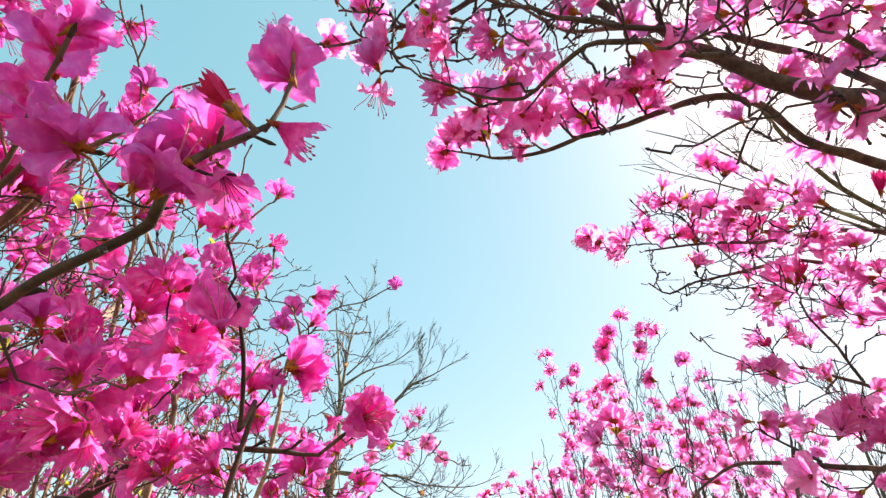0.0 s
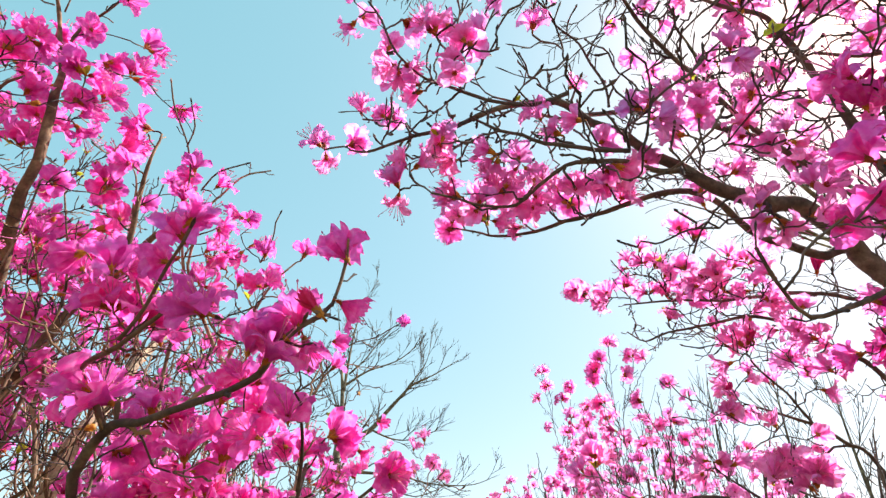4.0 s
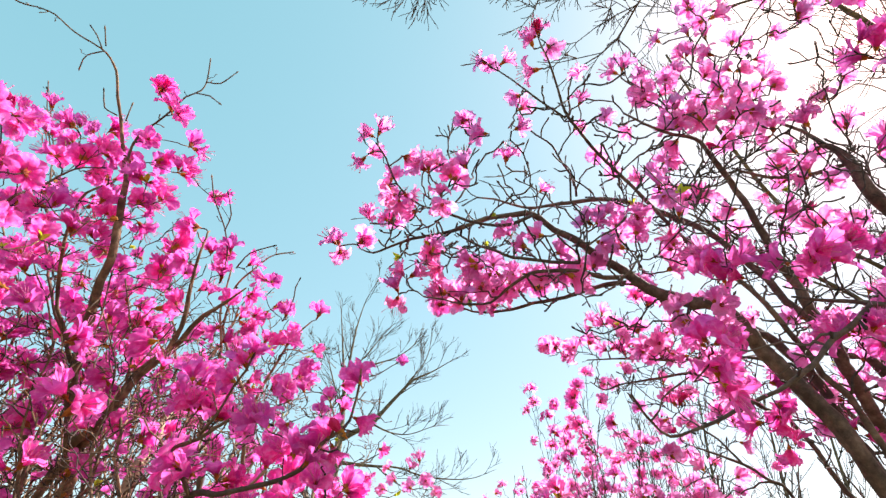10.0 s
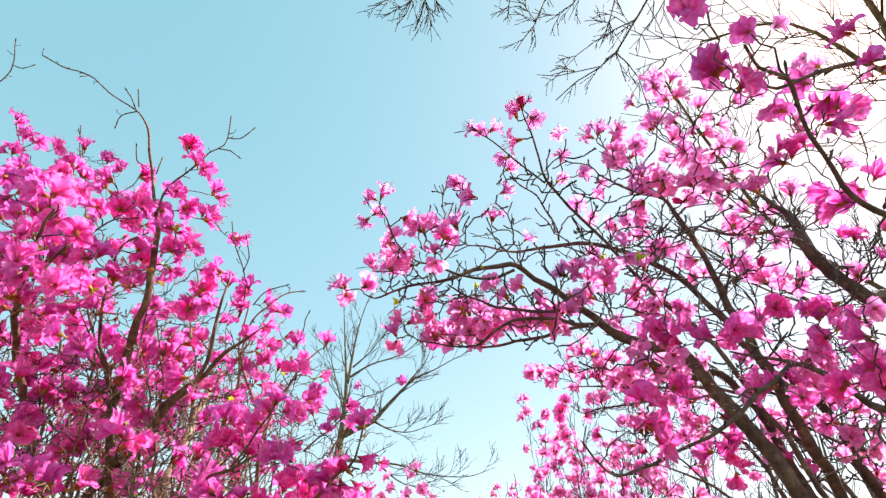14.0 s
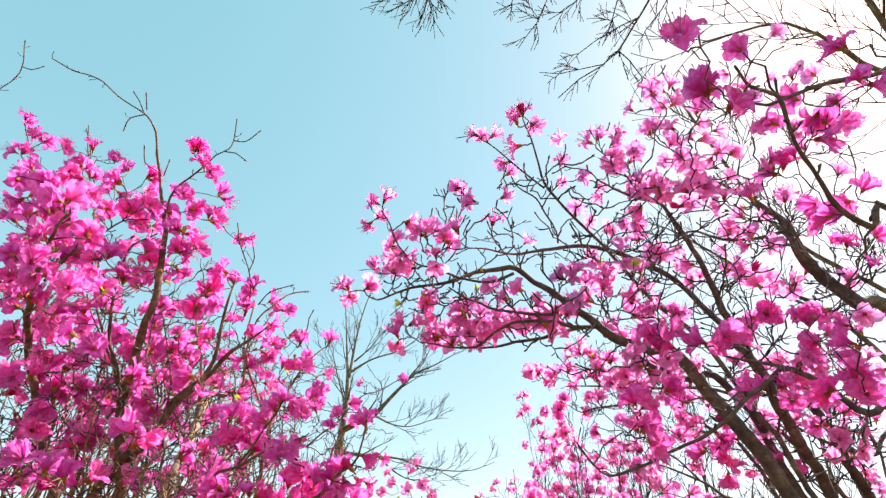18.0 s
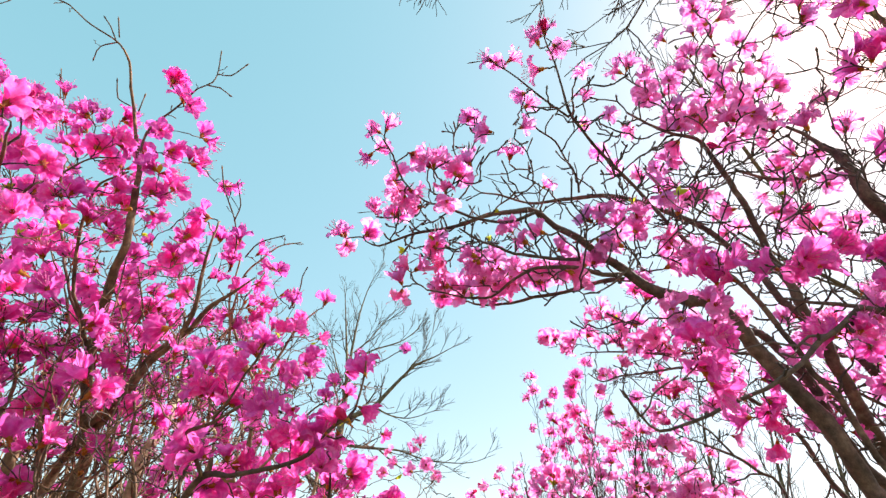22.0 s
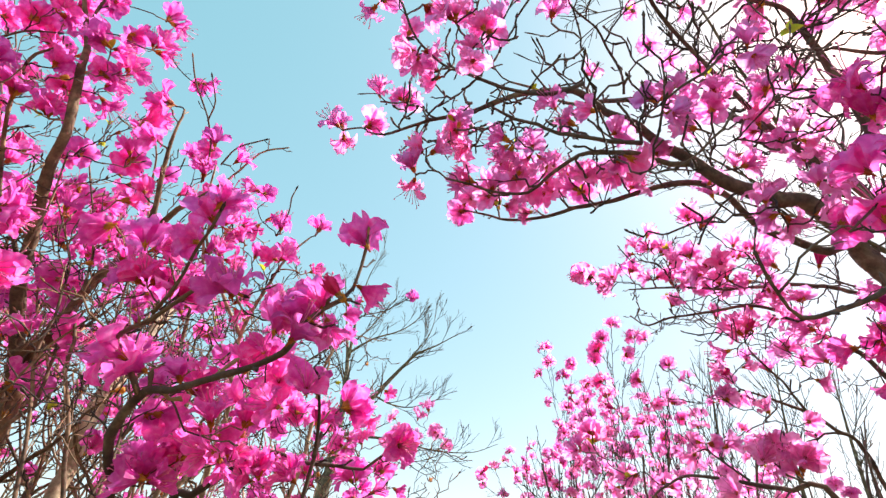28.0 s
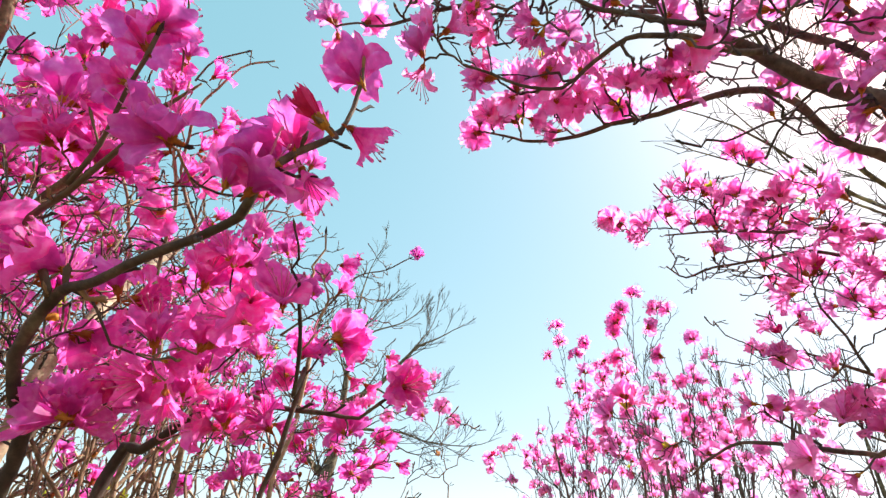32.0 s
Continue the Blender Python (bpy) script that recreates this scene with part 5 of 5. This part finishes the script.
for k in range(16):
    a = 2 * math.pi * k / 16 + slender.rng.uniform(-0.2, 0.2)
    s = slender.rng.uniform(0.3, 1.0)
    limb(slender, [(0.75 + 0.1 * math.cos(a), 2.1 + 0.1 * math.sin(a), -0.03, 0.009), (0.75 + 0.2 * s * math.cos(a), 2.1 + 0.3 * s * math.sin(a), 0.8, 0.006),
                   (0.75 + 0.33 * s * math.cos(a), 2.0 + 0.55 * s * math.sin(a), 1.5, 0.005), (0.74 + 0.45 * s * math.cos(a), 1.95 + 0.75 * s * math.sin(a), 1.95, 0.003)])
for k in range(5):
    a = 2 * math.pi * k / 5
    limb(low, [(-0.15 + 0.05 * math.cos(a), 1.7 + 0.05 * math.sin(a), -0.03, 0.007), (-0.13 + 0.1 * math.cos(a), 1.6 + 0.12 * math.sin(a), 0.9, 0.005), (-0.12 + 0.13 * math.cos(a), 1.4 + 0.15 * math.sin(a), 1.6, 0.003)])

# thin stems that stand close together behind the larger limbs
def thicket(bush, number, x0, x1, y0, y1, top, thick):
    for _ in range(number):
        x, y, h = bush.rng.uniform(x0, x1), bush.rng.uniform(y0, y1), bush.rng.uniform(top - 0.35, top)
        lx, ly, size = max(-0.3, min(0.3, bush.rng.gauss(0, 0.17))), max(-0.2, min(0.2, bush.rng.gauss(0, 0.11))), thick * bush.rng.uniform(0.65, 1.25)
        if not x0 < x + lx * 1.15 < x1:
            lx = -lx * 0.6
        bend = [bush.rng.uniform(-0.05, 0.05) for _ in range(4)]
        limb(bush, [(x - lx, y - ly, -0.03, size * 1.6), (x - lx * 0.6 + bend[0], y - ly * 0.6, 0.8, size * 1.2), (x - lx * 0.1 + bend[1], y, 1.45, size),
                    (x + lx * 0.45 + bend[2], y + ly * 0.5, h * 0.5 + 0.72, size * 0.85), (x + lx * 0.8 + bend[3], y + ly * 0.8, h - 0.16, size * 0.6), (x + lx * 1.15, y + ly, h, size * 0.3)])


thicket(twiggy, 44, -1.35, -0.3, 0.85, 1.45, 2.2, 0.0034)
thicket(upright, 50, -1.2, -0.38, 0.38, 0.85, 2.12, 0.0026)
thicket(arching, 8, 0.85, 1.45, 0.55, 1.15, 2.25, 0.0036)
thicket(arching, 12, 0.7, 1.1, 0.5, 0.95, 2.1, 0.0042)
thicket(upright, 22, -1.15, -0.45, 0.55, 1.0, 1.95, 0.0042)
thicket(slender, 14, 0.4, 1.2, 1.5, 2.9, 2.15, 0.0028)

thicket(backing, 36, -2.0, -0.72, 1.4, 2.3, 2.65, 0.0045)
fill(backing, 560, (-1.32, 1.9, 2.28), (0.68, 0.5, 0.42))
fill(backing, 100, (-1.32, 1.9, 2.28), (0.66, 0.5, 0.42), 2)

# bare twig ends among the flowers, and flowers that fill the crowns
fill(arching, 430, (0.40, 0.28, 2.15), (0.50, 0.22, 0.26))
fill(arching, 30, (0.62, 0.32, 2.22), (0.42, 0.25, 0.28), 2)
fill(arching, 70, (0.02, 0.31, 2.08), (0.16, 0.06, 0.06))
fill(twiggy, 26, (-0.32, 0.98, 1.73), (0.22, 0.22, 0.09), 2)
fill(twiggy, 90, (-0.24, 0.98, 1.74), (0.30, 0.24, 0.10))
fill(slender, 20, (0.32, 2.0, 1.92), (0.20, 0.25, 0.06), 2, 0.95)
fill(twiggy, 320, (-0.65, 1.1, 1.66), (0.6, 0.45, 0.2))
fill(twiggy, 32, (-0.62, 0.95, 1.72), (0.5, 0.35, 0.16), 2)
fill(upright, 20, (-0.75, 0.6, 1.72), (0.4, 0.25, 0.15), 2, 1.1)
fill(slender, 70, (0.75, 1.7, 1.8), (0.55, 0.6, 0.16), 2, 0.95)
fill(arching, 60, (0.65, 0.2, 2.3), (0.4, 0.3, 0.3))
fill(arching, 36, (0.68, 0.13, 2.42), (0.32, 0.15, 0.20), 2, 0.95)
fill(arching, 26, (0.40, 0.24, 2.34), (0.20, 0.10, 0.12), 2, 0.95)
fill(arching, 170, (0.8, 0.45, 1.88), (0.2, 0.22, 0.16))
fill(arching, 45, (0.8, 0.43, 1.9), (0.2, 0.2, 0.15), 2, 0.95)
fill(upright, 28, (-0.72, 0.5, 2.0), (0.4, 0.3, 0.3), 2, 1.1)
fill(twiggy, 34, (-0.55, 1.0, 1.85), (0.45, 0.3, 0.25), 2, 0.95)
fill(spreading, 80, (0.58, 0.7, 1.97), (0.3, 0.25, 0.2))
fill(spreading, 90, (0.48, 0.69, 2.06), (0.20, 0.14, 0.12))
fill(spreading, 14, (0.50, 0.69, 2.06), (0.18, 0.12, 0.11), 2, 0.9)
fill(spreading, 16, (0.80, 0.75, 1.85), (0.3, 0.25, 0.3), 2)
fill(upright, 340, (-0.72, 0.48, 1.98), (0.34, 0.30, 0.30))
fill(upright, 430, (-0.62, 0.48, 1.80), (0.32, 0.20, 0.18))
fill(upright, 58, (-0.95, 0.55, 2.1), (0.35, 0.4, 0.4), 3, 1.1)
fill(overhanging, 50, (0.6, 0.05, 1.95), (0.35, 0.25, 0.3))
fill(twiggy, 580, (-0.6, 0.95, 1.9), (0.48, 0.35, 0.38))
fill(twiggy, 46, (-0.7, 0.95, 2.0), (0.45, 0.3, 0.3), 2)
fill(upright, 110, (-0.80, 0.5, 2.12), (0.28, 0.25, 0.22))
fill(twiggy, 130, (-0.5, 1.1, 2.05), (0.4, 0.3, 0.25))
fill(leaning, 30, (-0.3, 0.32, 1.7), (0.2, 0.15, 0.12))
fill(slender, 130, (0.8, 2.1, 2.0), (0.5, 0.8, 0.25), 2, 0.92)
fill(slender, 90, (0.8, 1.9, 2.0), (0.5, 0.8, 0.3))
fill(upright, 36, (-0.72, 0.42, 2.05), (0.32, 0.30, 0.35), 3, 1.1)
for b in (arching, overhanging, spreading, upright, twiggy, leaning, slender, backing, low):
    if b is leaning:
        for place, way, size in LEANING_FLOWERS:
            flower(b, place, way, size)
    grow(b, 0.018, 0.12 if b.near else 0.2 if b is arching else 0.3, 0.05 if b in (upright, twiggy) else 0.0, 1.0 if b is slender else 0.0)

# ---- bare trees beyond the bushes ----
bare_tree("bare_tree", "slim bare tree with fine upswept grey-brown twigs", [
    [(-2.2, 9.9, -0.1, 0.17), (-2.14, 9.75, 1.5, 0.15), (-2.05, 9.6, 3.07, 0.12), (-1.98, 9.6, 3.36, 0.105), (-1.96, 9.6, 3.82, 0.09), (-1.94, 9.6, 4.16, 0.075), (-1.93, 9.6, 4.61, 0.062), (-1.94, 9.6, 5.09, 0.048), (-1.98, 9.6, 5.54, 0.034), (-2.08, 9.6, 6.13, 0.022), (-2.2, 9.6, 6.82, 0.012), (-2.32, 9.6, 7.5, 0.005)],
    [(-2.05, 9.6, 3.18, 0.06), (-2.24, 9.54, 3.33, 0.05), (-2.43, 9.6, 3.52, 0.035), (-2.58, 9.65, 3.74, 0.012)],
    [(-1.95, 9.6, 5.51, 0.032), (-1.92, 9.56, 6.14, 0.024), (-1.89, 9.66, 6.85, 0.016), (-1.76, 9.7, 7.58, 0.010), (-1.48, 9.6, 8.15, 0.005)],
    [(-1.94, 9.6, 5.63, 0.026), (-1.53, 9.66, 5.96, 0.018), (-0.98, 9.72, 6.21, 0.012), (-0.61, 9.7, 6.53, 0.008), (-0.43, 9.6, 6.95, 0.005)],
    [(-1.89, 9.6, 5.86, 0.02), (-1.59, 9.58, 6.18, 0.013), (-1.35, 9.66, 6.62, 0.008), (-1.10, 9.6, 6.9, 0.005)],
    [(-1.88, 9.6, 4.48, 0.06), (-1.62, 9.56, 4.61, 0.052), (-1.36, 9.55, 4.74, 0.044), (-1.15, 9.6, 5.02, 0.037), (-0.90, 9.6, 5.33, 0.030), (-0.60, 9.65, 5.68, 0.022), (-0.22, 9.7, 5.9, 0.014), (0.30, 9.75, 6.26, 0.005)],
    [(-0.85, 9.6, 5.39, 0.02), (-0.55, 9.64, 5.83, 0.013), (-0.35, 9.66, 6.2, 0.008), (-0.24, 9.6, 6.75, 0.004)],
    [(-1.33, 9.6, 4.76, 0.022), (-0.99, 9.56, 4.6, 0.015), (-0.62, 9.55, 4.57, 0.010), (-0.16, 9.55, 4.73, 0.007), (0.12, 9.65, 4.79, 0.004)],
    [(-1.90, 9.6, 4.05, 0.04), (-1.5, 9.62, 4.02, 0.032), (-1.21, 9.65, 4.01, 0.025), (-0.8, 9.68, 4.0, 0.019), (-0.38, 9.7, 3.88, 0.014), (0.08, 9.7, 3.83, 0.011), (0.55, 9.7, 3.85, 0.008), (1.01, 9.7, 4.02, 0.004)],
    [(-1.19, 9.6, 4.0, 0.018), (-0.82, 9.62, 3.73, 0.013), (-0.5, 9.6, 3.62, 0.009), (-0.12, 9.65, 3.74, 0.007), (0.27, 9.6, 3.92, 0.004)],
    [(-1.93, 9.6, 4.9, 0.022), (-2.18, 9.56, 5.54, 0.014), (-2.43, 9.58, 6.14, 0.008), (-2.8, 9.65, 6.6, 0.004)],
], 21, 10, 0.85, 2, 0.22, start=0.42, least=0.0034, crook=0.05, sweep=0.55)
# dark azalea bark here puts the backlit silhouette into the colour
bare_tree("bare_tree", "tall bare tree whose thin branches hang over the path", [
    [(7.4, 2.5, -0.1, 0.17), (7.35, 2.45, 2.6, 0.15), (7.1, 2.35, 5.0, 0.12), (6.3, 2.2, 6.6, 0.09), (5.2, 2.1, 7.3, 0.07), (4.0, 2.0, 7.6, 0.05), (2.6, 1.5, 7.3, 0.03), (1.83, 1.5, 6.6, 0.014), (1.8, 1.6, 6.3, 0.010)],
    [(4.0, 2.0, 7.6, 0.04), (2.2, 1.4, 7.9, 0.03), (0.9, 1.4, 7.6, 0.018), (0.0, 1.7, 7.0, 0.010), (-0.35, 1.85, 6.7, 0.006)],
    [(2.2, 1.4, 7.9, 0.02), (1.5, 1.4, 7.0, 0.012), (0.9, 1.6, 6.4, 0.007)],
] + overhead, 22, 4, 0.36, 1, -0.12, drop=0.8, start=0.8, least=0.0030, crook=0.10, material=BARK_DARK, sweep=0.5)
bare_tree("bare_tree", "bare tree with stiff pale twigs behind the arching bush", [
    [(5.2, 3.2, -0.1, 0.09), (4.6, 2.8, 2.4, 0.06), (3.2, 2.5, 3.4, 0.02), (2.3, 2.2, 3.75, 0.014), (1.73, 1.81, 4.23, 0.010), (1.41, 1.55, 4.59, 0.006)],
    [(3.6, 1.2, 3.5, 0.018), (2.18, 0.95, 3.73, 0.013), (1.9, 0.87, 3.83, 0.011), (1.6, 0.79, 3.93, 0.007), (1.2, 0.85, 3.84, 0.004)],
    [(2.3, 0.98, 3.7, 0.016), (1.85, 0.62, 4.2, 0.012), (1.4, 0.4, 4.6, 0.004)],
], 23, 16, 0.8, 2, 0.3, start=0.5, least=0.0022)
bare_tree("bare_tree", "bare sapling with fine sweeping twigs above the spreading azalea", [
    [(2.9, 2.2, -0.1, 0.032), (2.7, 2.0, 1.6, 0.024), (2.3, 1.82, 2.5, 0.016), (1.94, 1.69, 2.86, 0.011), (1.63, 1.61, 2.96, 0.008), (1.40, 1.54, 3.06, 0.006), (1.11, 1.45, 3.17, 0.004), (0.85, 1.42, 3.24, 0.0018)],
    [(1.63, 1.61, 2.96, 0.006), (1.35, 1.58, 3.01, 0.0045), (1.08, 1.53, 3.06, 0.0032), (0.82, 1.49, 3.10, 0.0018)],
    [(1.94, 1.69, 2.86, 0.006), (1.5, 1.6, 2.98, 0.0045), (1.22, 1.47, 3.14, 0.0032), (1.0, 1.36, 3.26, 0.0018)],
], 25, 14, 0.34, 1, 0.02, start=0.55, least=0.0013, crook=0.1)
for k, (x, y, h, s) in enumerate(((2.9, 5.6, 3.9, 31), (3.5, 5.4, 3.8, 32), (4.2, 5.5, 4.0, 33), (2.4, 6.2, 3.8, 34))):
    bare_tree("bare_tree", "thin young bare tree in the far thicket", [
        [(x, y, -0.1, 0.04), (x + 0.05, y - 0.1, 1.5, 0.03), (x - 0.05, y - 0.2, 2.7, 0.018), (x, y - 0.3, h, 0.004)]], s, 16, 0.9, 1, 0.6, start=0.3, least=0.003, group="young trees of the far thicket")
